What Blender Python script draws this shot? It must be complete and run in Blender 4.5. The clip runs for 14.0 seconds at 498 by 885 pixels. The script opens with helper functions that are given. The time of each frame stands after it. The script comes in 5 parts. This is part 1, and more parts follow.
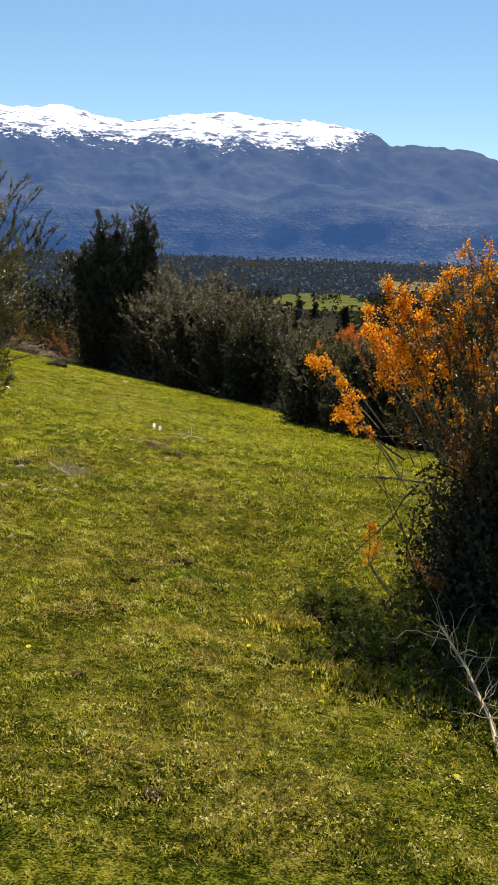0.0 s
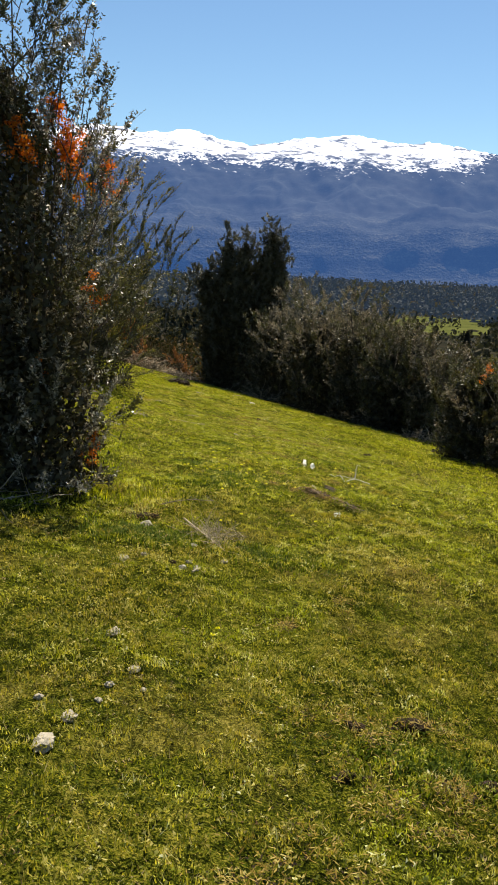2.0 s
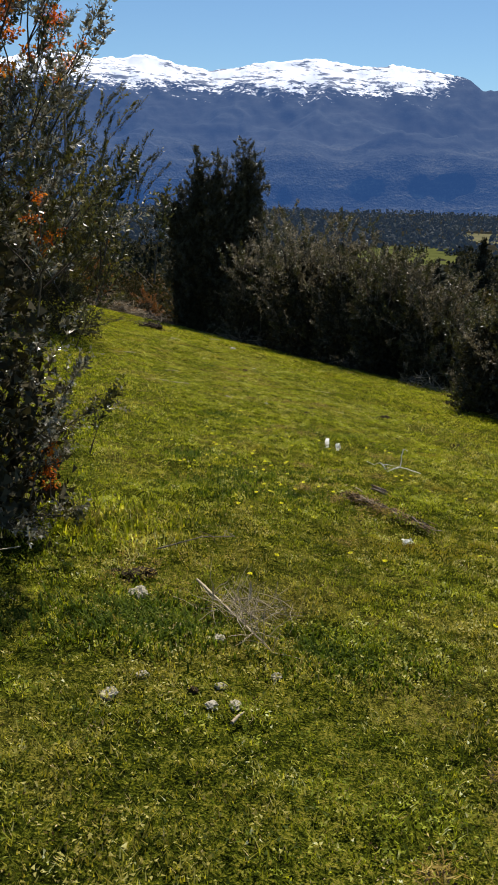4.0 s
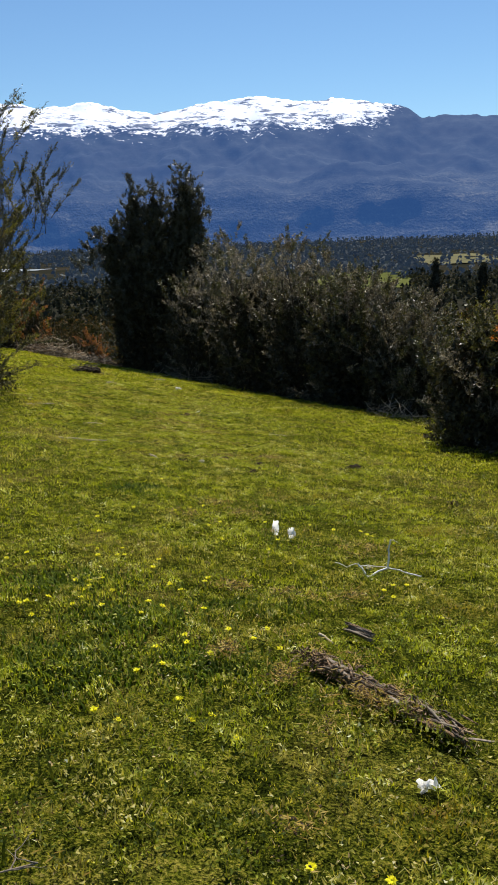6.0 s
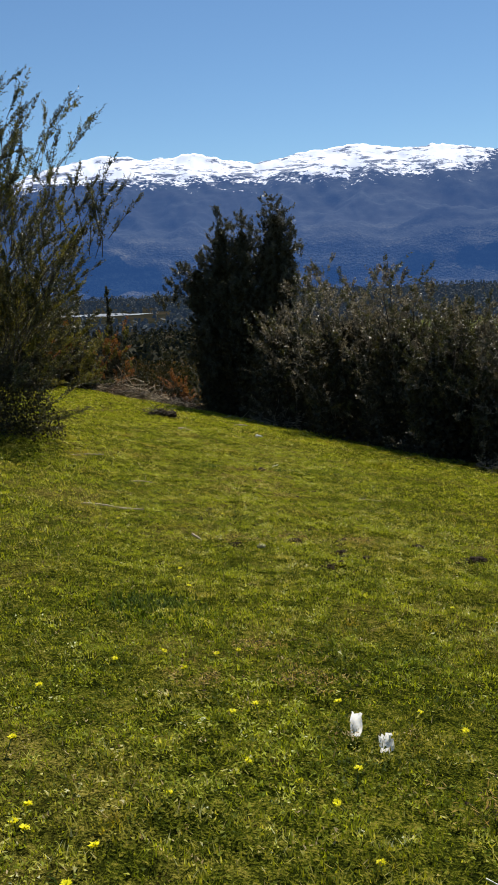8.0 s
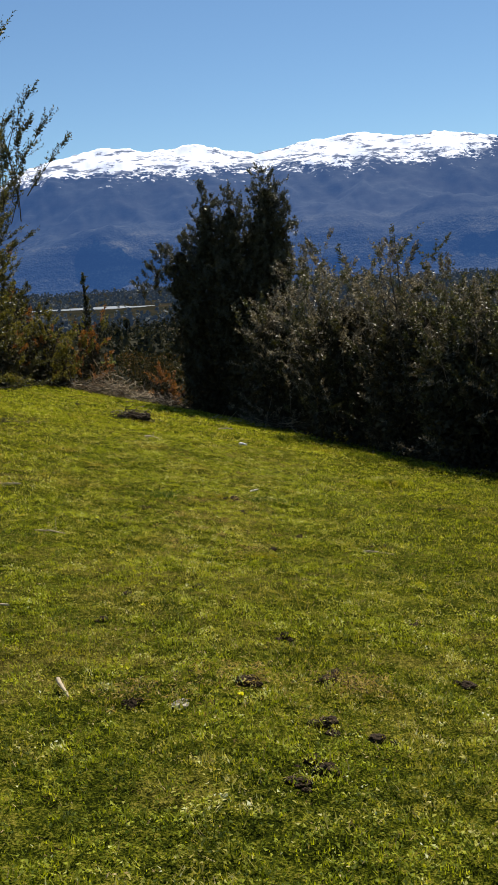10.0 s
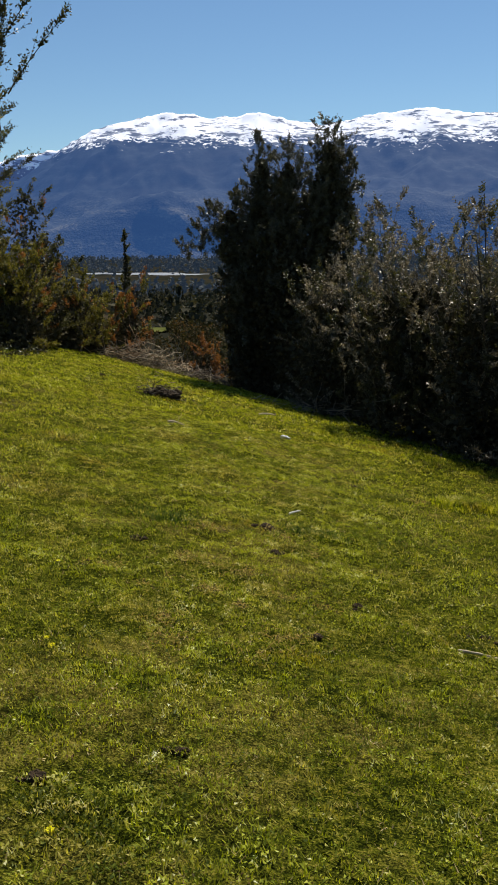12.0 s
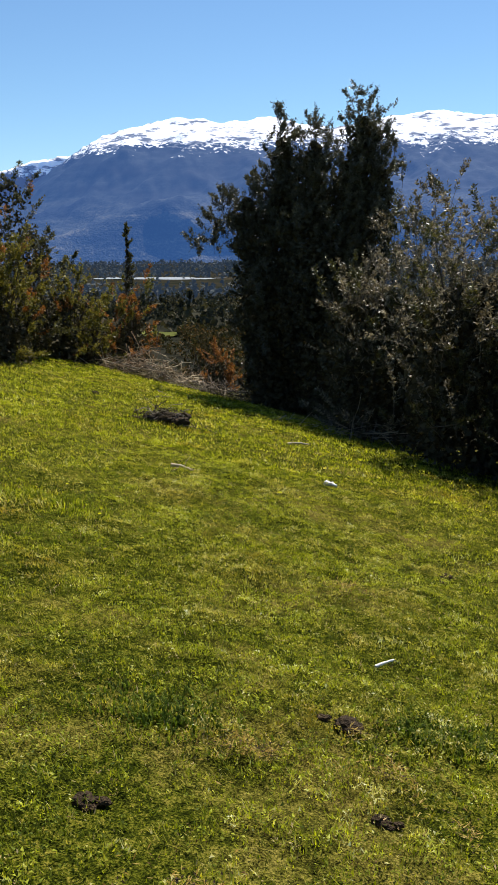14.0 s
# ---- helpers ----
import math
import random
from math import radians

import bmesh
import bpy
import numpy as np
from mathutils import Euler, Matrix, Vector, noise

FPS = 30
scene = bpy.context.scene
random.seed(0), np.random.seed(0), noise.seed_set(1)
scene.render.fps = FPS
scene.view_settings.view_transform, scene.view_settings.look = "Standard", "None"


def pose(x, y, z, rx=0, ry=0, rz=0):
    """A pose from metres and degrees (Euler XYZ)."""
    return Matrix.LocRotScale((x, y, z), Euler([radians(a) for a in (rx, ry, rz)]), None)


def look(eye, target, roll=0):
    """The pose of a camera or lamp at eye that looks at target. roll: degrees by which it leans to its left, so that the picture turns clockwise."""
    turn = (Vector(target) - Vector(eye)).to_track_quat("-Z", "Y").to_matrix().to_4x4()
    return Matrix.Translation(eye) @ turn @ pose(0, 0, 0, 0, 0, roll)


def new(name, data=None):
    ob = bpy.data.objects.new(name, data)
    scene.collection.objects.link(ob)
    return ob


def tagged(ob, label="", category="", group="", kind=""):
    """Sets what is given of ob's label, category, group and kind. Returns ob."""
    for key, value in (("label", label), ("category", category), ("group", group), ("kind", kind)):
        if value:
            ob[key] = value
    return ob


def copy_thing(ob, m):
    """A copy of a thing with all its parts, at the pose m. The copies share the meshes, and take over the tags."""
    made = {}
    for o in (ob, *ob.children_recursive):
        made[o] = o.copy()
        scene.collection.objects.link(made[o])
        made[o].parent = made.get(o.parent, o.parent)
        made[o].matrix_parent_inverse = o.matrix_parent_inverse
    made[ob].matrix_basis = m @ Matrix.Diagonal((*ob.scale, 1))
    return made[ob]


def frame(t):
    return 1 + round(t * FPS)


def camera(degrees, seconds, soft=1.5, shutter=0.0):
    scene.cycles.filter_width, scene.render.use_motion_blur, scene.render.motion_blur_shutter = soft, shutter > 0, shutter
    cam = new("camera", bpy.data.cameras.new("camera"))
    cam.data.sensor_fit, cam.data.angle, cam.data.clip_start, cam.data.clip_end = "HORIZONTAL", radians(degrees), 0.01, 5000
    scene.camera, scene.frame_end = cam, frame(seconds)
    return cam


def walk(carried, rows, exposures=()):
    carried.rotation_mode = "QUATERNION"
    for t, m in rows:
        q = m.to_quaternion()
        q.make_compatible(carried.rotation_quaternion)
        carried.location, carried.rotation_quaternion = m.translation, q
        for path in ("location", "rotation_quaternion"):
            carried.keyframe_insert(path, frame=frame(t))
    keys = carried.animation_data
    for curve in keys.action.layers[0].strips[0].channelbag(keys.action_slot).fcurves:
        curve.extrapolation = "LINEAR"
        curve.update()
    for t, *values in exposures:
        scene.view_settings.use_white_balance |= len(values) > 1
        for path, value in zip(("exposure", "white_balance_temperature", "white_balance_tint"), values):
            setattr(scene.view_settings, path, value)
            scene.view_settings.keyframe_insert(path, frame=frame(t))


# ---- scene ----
cam = camera(33.2, 14.0, 1.7)
PATH = [
    (0, (0.095, 0.3, 1.732), (0.107, 2.244, 1.262), 2.0),
    (0.5, (-0.065, 0.767, 1.693), (-0.087, 2.71, 1.218), 0.6),
    (1, (-0.157, 1.178, 1.676), (-0.141, 3.124, 1.216), 2.3),
    (1.5, (-0.322, 1.663, 1.596), (-0.374, 3.616, 1.17), 4.2),
    (2, (-0.56, 2.369, 1.425), (-0.813, 4.305, 0.993), 2.6),
    (4.5, (-1.146, 4.757, 1.261), (-1.245, 6.664, 0.669), 0.8),
    (5, (-1.104, 5.36, 1.163), (-0.982, 7.326, 0.817), 0.6),
    (5.5, (-1.001, 5.905, 1.096), (-0.955, 7.858, 0.67), -1.1),
    (6, (-0.979, 6.448, 0.985), (-1.078, 8.382, 0.483), -2.2),
    (6.5, (-0.926, 7.014, 0.887), (-1.243, 8.918, 0.361), -1.0),
    (7, (-0.894, 7.533, 0.783), (-1.11, 9.457, 0.281), -3.5),
    (7.5, (-0.901, 7.975, 0.766), (-1.128, 9.905, 0.295), -1.7),
    (8, (-0.977, 8.542, 0.682), (-1.299, 10.476, 0.289), -2.6),
    (10.5, (-1.077, 11.708, 0.383), (-1.41, 13.632, -0.051), -3.4),
    (11, (-1.204, 12.234, 0.322), (-1.574, 14.142, -0.15), -1.4),
    (11.5, (-1.281, 12.812, 0.272), (-1.642, 14.723, -0.192), -2.9),
    (12, (-1.393, 13.321, 0.217), (-1.831, 15.214, -0.255), -0.4),
    (12.5, (-1.642, 14.006, 0.11), (-2.252, 15.839, -0.406), -1.5),
    (13, (-1.817, 14.742, 0.071), (-2.412, 16.578, -0.454), -1.6),
    (13.5, (-2.014, 15.376, 0.012), (-2.491, 17.253, -0.486), -0.7),
    (14, (-2.221, 16.04, -0.025), (-2.686, 17.929, -0.488), -0.8),
]
EXPOSURES = [(0.0, 0.74, 7500, 10), (1.0, 0.74, 7450, 10), (2.0, 0.7, 7400, 10), (4.5, 0.29, 6700, 10), (5.0, 0.44, 6650, 10), (5.5, 0.42, 6650, 10), (6.0, 0.46, 6650, 10), (6.5, 0.26, 6700, 10), (8.0, 0.29, 6700, 10), (11.0, 0.42, 7100, 10), (12.0, 0.27, 7000, 10), (12.5, 0.21, 6750, 10), (13.0, 0.24, 6800, 10), (13.5, 0.46, 6700, 10), (14.0, 0.68, 6750, 10)]
C0, C1, C2, C3, C4 = 0.4007, -0.0478, -1.0155, -0.0439, -0.1451
walk(cam, [(t, look(eye, target, roll)) for t, eye, target, roll in PATH], EXPOSURES)

# ---- world and sun ----
SUN_AZ, SUN_EL = 10.0, 54.0
world = bpy.data.worlds.new("sky")
scene.world = world
world.use_nodes = True
wn = world.node_tree.nodes
sky = wn.new("ShaderNodeTexSky")
sky.sky_type = "NISHITA"
sky.sun_disc = False
sky.sun_elevation = radians(SUN_EL)
sky.sun_rotation = radians(SUN_AZ)
sky.altitude = 600
sky.air_density, sky.dust_density, sky.ozone_density = 1.0, 0.0, 4.0
wn["Background"].inputs["Strength"].default_value = 0.073
clear = wn.new("ShaderNodeMix")
clear.data_type, clear.blend_type = "RGBA", "MULTIPLY"
clear.inputs[0].default_value, clear.inputs[7].default_value = 1.0, (0.84, 1.01, 1.1, 1.0)
world.node_tree.links.new(sky.outputs["Color"], clear.inputs[6])
world.node_tree.links.new(clear.outputs[2], wn["Background"].inputs["Color"])
sun = new("sun", bpy.data.lights.new("sun", "SUN"))
sun.data.energy, sun.data.angle, sun.data.color = 4.9, radians(0.53), (1.0, 0.95, 0.86)
sun_dir = Vector((math.sin(radians(SUN_AZ)) * math.cos(radians(SUN_EL)), math.cos(radians(SUN_AZ)) * math.cos(radians(SUN_EL)), math.sin(radians(SUN_EL))))
sun.matrix_world = look(sun_dir * 60, (0, 0, 0))


# ---- materials ----
def tree_of(name):
    m = bpy.data.materials.new(name)
    m.use_nodes = True
    nt = m.node_tree
    return m, nt, nt.nodes["Principled BSDF"]


def node(nt, kind, **values):
    n = nt.nodes.new(kind)
    for key, value in values.items():
        n.inputs[key.replace("_", " ")].default_value = value
    return n


def noise_tex(nt, scale, detail=4.0, rough=0.55, vector=None):
    n = node(nt, "ShaderNodeTexNoise", Scale=scale, Detail=detail, Roughness=rough)
    if vector is None:
        vector = nt.nodes.new("ShaderNodeTexCoord").outputs["Object"]
    nt.links.new(vector, n.inputs["Vector"])
    return n.outputs["Fac"]


def ramp(nt, value, stops):
    r = nt.nodes.new("ShaderNodeValToRGB")
    r.color_ramp.elements[0].position, r.color_ramp.elements[0].color = stops[0][0], (*stops[0][1], 1)
    r.color_ramp.elements[1].position, r.color_ramp.elements[1].color = stops[-1][0], (*stops[-1][1], 1)
    for p, c in stops[1:-1]:
        r.color_ramp.elements.new(p).color = (*c, 1)
    nt.links.new(value, r.inputs["Fac"])
    return r.outputs["Color"]


def mix(nt, fac, a, b, blend="MIX"):
    m = nt.nodes.new("ShaderNodeMix")
    m.data_type, m.blend_type = "RGBA", blend
    for slot, v in ((0, fac), (6, a), (7, b)):
        if isinstance(v, (int, float)):
            m.inputs[slot].default_value = v
        elif isinstance(v, tuple):
            m.inputs[slot].default_value = (*v, 1)
        else:
            nt.links.new(v, m.inputs[slot])
    return m.outputs[2]


def maths(nt, op, a, b=0.0, c=0.0, clamp=False):
    m = nt.nodes.new("ShaderNodeMath")
    m.operation, m.use_clamp = op, clamp
    for slot, v in ((0, a), (1, b), (2, c)):
        if isinstance(v, (int, float)):
            m.inputs[slot].default_value = v
        else:
            nt.links.new(v, m.inputs[slot])
    return m.outputs[0]


def bump(nt, bsdf, height, strength, distance):
    b = node(nt, "ShaderNodeBump", Strength=strength, Distance=distance)
    nt.links.new(height, b.inputs["Height"])
    nt.links.new(b.outputs["Normal"], bsdf.inputs["Normal"])


def leaf_material(name, stops, rough=0.4, through_light=0.25, gloss=0.5, patch=0.6, tint=(1.25, 1.2, 0.6)):
    """Leaves: colour varies leaf by leaf and in larger patches; some light comes through."""
    m, nt, bsdf = tree_of(name)
    rnd = nt.nodes.new("ShaderNodeNewGeometry").outputs["Random Per Island"]
    big = noise_tex(nt, patch, 2.0)
    col = ramp(nt, maths(nt, "MULTIPLY_ADD", rnd, 0.6, maths(nt, "MULTIPLY", big, 0.4)), stops)
    nt.links.new(col, bsdf.inputs["Base Color"])
    bsdf.inputs["Roughness"].default_value = rough
    bsdf.inputs["Specular IOR Level"].default_value = gloss
    tr = nt.nodes.new("ShaderNodeBsdfTranslucent")
    nt.links.new(mix(nt, 1.0, col, tint, "MULTIPLY"), tr.inputs["Color"])
    ms = nt.nodes.new("ShaderNodeMixShader")
    ms.inputs[0].default_value = through_light
    nt.links.new(bsdf.outputs[0], ms.inputs[1])
    nt.links.new(tr.outputs[0], ms.inputs[2])
    nt.links.new(ms.outputs[0], nt.nodes["Material Output"].inputs["Surface"])
    return m


def rough_material(name, stops, scale, rough=0.85, relief=0.4, depth=0.01, fine=6.0, gloss=0.3):
    """Wood, soil, stone: two scales of colour and a fine relief."""
    m, nt, bsdf = tree_of(name)
    a, b = noise_tex(nt, scale, 5.0), noise_tex(nt, scale * fine, 4.0)
    v = maths(nt, "MULTIPLY_ADD", a, 0.6, maths(nt, "MULTIPLY", b, 0.4))
    nt.links.new(ramp(nt, v, stops), bsdf.inputs["Base Color"])
    bsdf.inputs["Roughness"].default_value = rough
    bsdf.inputs["Specular IOR Level"].default_value = gloss
    bump(nt, bsdf, b, relief, depth)
    return m


M_LEAF_DARK = leaf_material("dark_glossy_leaf", [(0.2, (0.028, 0.03, 0.011)), (0.5, (0.065, 0.065, 0.024)), (0.8, (0.15, 0.14, 0.055))], 0.44, 0.28, 0.45)
M_LEAF_TREE = leaf_material("evergreen_leaf", [(0.2, (0.04, 0.04, 0.024)), (0.5, (0.075, 0.073, 0.045)), (0.8, (0.13, 0.125, 0.08))], 0.4, 0.2, 0.55)
M_LEAF_GREY = leaf_material("grey_green_leaf", [(0.2, (0.06, 0.05, 0.03)), (0.5, (0.15, 0.128, 0.082)), (0.8, (0.45, 0.39, 0.28))], 0.45, 0.28, 0.4, 0.6, (1.05, 1.0, 0.8))
M_LEAF_SILVER = leaf_material("silvery_glossy_leaf", [(0.2, (0.07, 0.06, 0.034)), (0.5, (0.17, 0.15, 0.09)), (0.8, (0.56, 0.52, 0.44))], 0.28, 0.25, 0.9, 0.6, (1.05, 1.0, 0.8))
M_LEAF_OLIVE = leaf_material("olive_leaf", [(0.2, (0.06, 0.06, 0.014)), (0.5, (0.145, 0.135, 0.028)), (0.8, (0.27, 0.23, 0.055))], 0.5, 0.4, 0.3)
M_LEAF_RUST = leaf_material("rusty_leaf", [(0.2, (0.11, 0.045, 0.016)), (0.5, (0.26, 0.105, 0.028)), (0.8, (0.4, 0.18, 0.05))], 0.5, 0.35, 0.4)
# Fill leaves inside the crowns; the inner shade is put into their dark colour.
M_CORE = leaf_material("shade_core_leaf", [(0.2, (0.038, 0.033, 0.02)), (0.8, (0.1, 0.088, 0.053))], 0.8, 0.06, 0.04)
M_FLOWER = leaf_material("orange_petal", [(0.2, (0.42, 0.13, 0.012)), (0.5, (0.78, 0.33, 0.022)), (0.8, (0.92, 0.53, 0.06))], 0.6, 0.45, 0.2, 3.0)
M_FLOWER_RED = leaf_material("red_orange_petal", [(0.2, (0.5, 0.09, 0.012)), (0.5, (0.72, 0.19, 0.018)), (0.8, (0.85, 0.32, 0.04))], 0.6, 0.4, 0.2, 3.0)
M_YELLOW = leaf_material("dandelion_petal", [(0.2, (0.74, 0.68, 0.01)), (0.8, (0.9, 0.88, 0.025))], 0.6, 0.35, 0.2, 9.0)
M_GREEN_STEM = leaf_material("green_stem", [(0.2, (0.1, 0.14, 0.03)), (0.8, (0.16, 0.2, 0.05))], 0.5, 0.2, 0.4, 9.0)


def grass_material(name, green, tan, lush, rough, through_light):
    """Grass: blade by blade in green or dry tan, in specks, small clumps and wide patches; drier on the worn upper part of the slope."""
    m, nt, bsdf = tree_of(name)
    co = nt.nodes.new("ShaderNodeTexCoord").outputs["Object"]
    rnd = nt.nodes.new("ShaderNodeNewGeometry").outputs["Random Per Island"]
    wide, clump, small, speck = (noise_tex(nt, sc, d, 0.55, co) for sc, d in ((0.9, 3.0), (3.4, 4.0), (11.0, 3.0), (32.0, 2.0)))
    spot, deep = noise_tex(nt, 2.3, 4.0, 0.6, co), noise_tex(nt, 1.65, 5.0, 0.6, co)
    xyz = nt.nodes.new("ShaderNodeSeparateXYZ")
    nt.links.new(co, xyz.inputs[0])
    start = maths(nt, "MULTIPLY_ADD", xyz.outputs["Y"], -0.2, 1.8, clamp=True)
    fine = maths(nt, "ADD", maths(nt, "MULTIPLY_ADD", speck, 1.4, maths(nt, "MULTIPLY", small, 2.1)), maths(nt, "MULTIPLY_ADD", clump, 1.1, maths(nt, "MULTIPLY_ADD", wide, 0.5, -2.4)))
    v = maths(nt, "MULTIPLY_ADD", rnd, 0.45, fine)
    value = maths(nt, "ADD", maths(nt, "MULTIPLY_ADD", spot, 0.5, maths(nt, "MULTIPLY", small, 0.3)), maths(nt, "MULTIPLY_ADD", rnd, 0.08, maths(nt, "MULTIPLY_ADD", start, 0.085, maths(nt, "MULTIPLY", speck, 0.2))))
    dry = maths(nt, "MULTIPLY_ADD", value, 12.0, -6.6, clamp=True)
    fresh = maths(nt, "MULTIPLY_ADD", maths(nt, "MULTIPLY_ADD", clump, -0.4, maths(nt, "MULTIPLY", wide, -0.6)), 9.0, 4.0, clamp=True)
    col = mix(nt, maths(nt, "MULTIPLY", fresh, 0.75), ramp(nt, v, green), ramp(nt, v, lush))
    col = mix(nt, maths(nt, "MULTIPLY", dry, 0.85), col, ramp(nt, v, tan))
    moss = maths(nt, "MULTIPLY_ADD", deep, 10.0, -6.1, clamp=True)
    col = mix(nt, maths(nt, "MULTIPLY", moss, 0.6), col, (0.33, 0.2, 0.035))
    nt.links.new(col, bsdf.inputs["Base Color"])
    bsdf.inputs["Roughness"].default_value = rough
    bsdf.inputs["Specular IOR Level"].default_value = 0.12
    tr = nt.nodes.new("ShaderNodeBsdfTranslucent")
    nt.links.new(mix(nt, 1.0, col, (1.3, 1.25, 0.4), "MULTIPLY"), tr.inputs["Color"])
    ms = nt.nodes.new("ShaderNodeMixShader")
    ms.inputs[0].default_value = through_light
    nt.links.new(bsdf.outputs[0], ms.inputs[1])
    nt.links.new(tr.outputs[0], ms.inputs[2])
    nt.links.new(ms.outputs[0], nt.nodes["Material Output"].inputs["Surface"])
    return m


LUSH = [(0.0, (0.032, 0.058, 0.008)), (0.4, (0.142, 0.212, 0.018)), (0.75, (0.295, 0.358, 0.030)), (1.0, (0.495, 0.527, 0.160))]
M_BLADE = grass_material("grass_blade", [(0.0, (0.069, 0.089, 0.009)), (0.4, (0.284, 0.323, 0.022)), (0.75, (0.506, 0.522, 0.040)), (1.0, (0.708, 0.716, 0.317))], [(0.0, (0.116, 0.089, 0.021)), (0.4, (0.389, 0.317, 0.065)), (0.75, (0.611, 0.527, 0.191)), (1.0, (0.708, 0.739, 0.506))], LUSH, 0.75, 0.5)
M_HERB = grass_material("herb_leaf", [(0.0, (0.053, 0.077, 0.012)), (0.4, (0.253, 0.293, 0.027)), (0.75, (0.464, 0.493, 0.053)), (1.0, (0.708, 0.745, 0.427))], [(0.0, (0.101, 0.077, 0.024)), (0.4, (0.348, 0.282, 0.068)), (0.75, (0.590, 0.517, 0.207)), (1.0, (0.708, 0.745, 0.525))], LUSH, 0.7, 0.4)
M_LUSH = leaf_material("lush_grass", [(0.2, (0.03, 0.055, 0.005)), (0.5, (0.09, 0.14, 0.012)), (0.8, (0.2, 0.245, 0.03))], 0.6, 0.45, 0.15, 3.0)
M_STRAW = leaf_material("dry_straw", [(0.2, (0.26, 0.18, 0.07)), (0.8, (0.58, 0.46, 0.24))], 0.7, 0.2, 0.2, 2.0)
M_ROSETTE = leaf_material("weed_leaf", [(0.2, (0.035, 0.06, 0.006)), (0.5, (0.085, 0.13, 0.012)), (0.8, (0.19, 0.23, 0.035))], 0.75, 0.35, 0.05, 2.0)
M_PALEWEED = leaf_material("pale_weed_leaf", [(0.2, (0.17, 0.18, 0.04)), (0.5, (0.31, 0.32, 0.09)), (0.8, (0.52, 0.5, 0.24))], 0.6, 0.35, 0.2, 2.0)
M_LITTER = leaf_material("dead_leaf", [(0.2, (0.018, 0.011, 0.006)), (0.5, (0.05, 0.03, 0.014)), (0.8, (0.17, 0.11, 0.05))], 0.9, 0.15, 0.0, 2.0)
M_MOSS = leaf_material("dead_moss", [(0.2, (0.16, 0.105, 0.02)), (0.5, (0.32, 0.22, 0.05)), (0.8, (0.5, 0.38, 0.14))], 0.8, 0.3, 0.05, 3.0)
# Weed green darkened: the shrub's shade on these weeds is in the colour.
M_WEED = leaf_material("shade_toned_weed_leaf", [(0.2, (0.03, 0.048, 0.007)), (0.5, (0.07, 0.1, 0.015)), (0.8, (0.14, 0.165, 0.035))], 0.6, 0.3, 0.12, 3.0)
M_BARK = rough_material("bark", [(0.25, (0.035, 0.026, 0.018)), (0.6, (0.09, 0.07, 0.05)), (0.8, (0.16, 0.13, 0.1))], 14.0)
M_TWIG = rough_material("twig", [(0.3, (0.1, 0.078, 0.055)), (0.7, (0.3, 0.25, 0.19))], 20.0)
M_DEAD = rough_material("bleached_wood", [(0.25, (0.28, 0.22, 0.14)), (0.55, (0.5, 0.41, 0.28)), (0.8, (0.68, 0.59, 0.44))], 16.0)
M_PALE = rough_material("peeled_wood", [(0.25, (0.78, 0.75, 0.68)), (0.8, (0.93, 0.91, 0.86))], 24.0)
M_ROT = rough_material("rotten_wood", [(0.25, (0.07, 0.04, 0.02)), (0.5, (0.24, 0.155, 0.085)), (0.8, (0.5, 0.39, 0.27))], 22.0, 0.9, 0.8, 0.02)
M_SOIL = rough_material("soil", [(0.25, (0.02, 0.012, 0.006)), (0.6, (0.06, 0.038, 0.018)), (0.85, (0.14, 0.095, 0.048))], 30.0, 0.95, 0.8, 0.02)
M_STONE = rough_material("stone", [(0.25, (0.24, 0.21, 0.15)), (0.6, (0.44, 0.4, 0.31)), (0.85, (0.62, 0.57, 0.46))], 28.0, 0.8, 0.5, 0.01)
M_WHITE = leaf_material("white_scrap", [(0.2, (0.86, 0.86, 0.83)), (0.8, (0.95, 0.95, 0.92))], 0.7, 0.6, 0.1, 9.0, (1.0, 1.0, 1.0))
M_FAR = leaf_material("far_leaf", [(0.25, (0.022, 0.026, 0.02)), (0.5, (0.042, 0.046, 0.034)), (0.75, (0.09, 0.08, 0.05))], 0.8, 0.15, 0.03, 0.02)
# Far forest: leaf colour shifted to blue-grey to carry the distance haze.
M_FARWOOD = leaf_material("hazed_forest_leaf", [(0.25, (0.022, 0.03, 0.03)), (0.5, (0.042, 0.05, 0.046)), (0.75, (0.075, 0.08, 0.066))], 0.8, 0.1, 0.1, 0.01)
M_SCRUB = leaf_material("scrub_leaf", [(0.2, (0.02, 0.022, 0.01)), (0.45, (0.045, 0.045, 0.018)), (0.65, (0.085, 0.06, 0.03)), (0.85, (0.17, 0.095, 0.04))], 0.7, 0.2, 0.03, 0.05)

# Weak blue emission on the far forest paints the haze before it.
far_haze = M_FARWOOD.node_tree.nodes["Principled BSDF"]
far_haze.inputs["Emission Color"].default_value, far_haze.inputs["Emission Strength"].default_value = (0.009, 0.016, 0.032, 1), 1.0


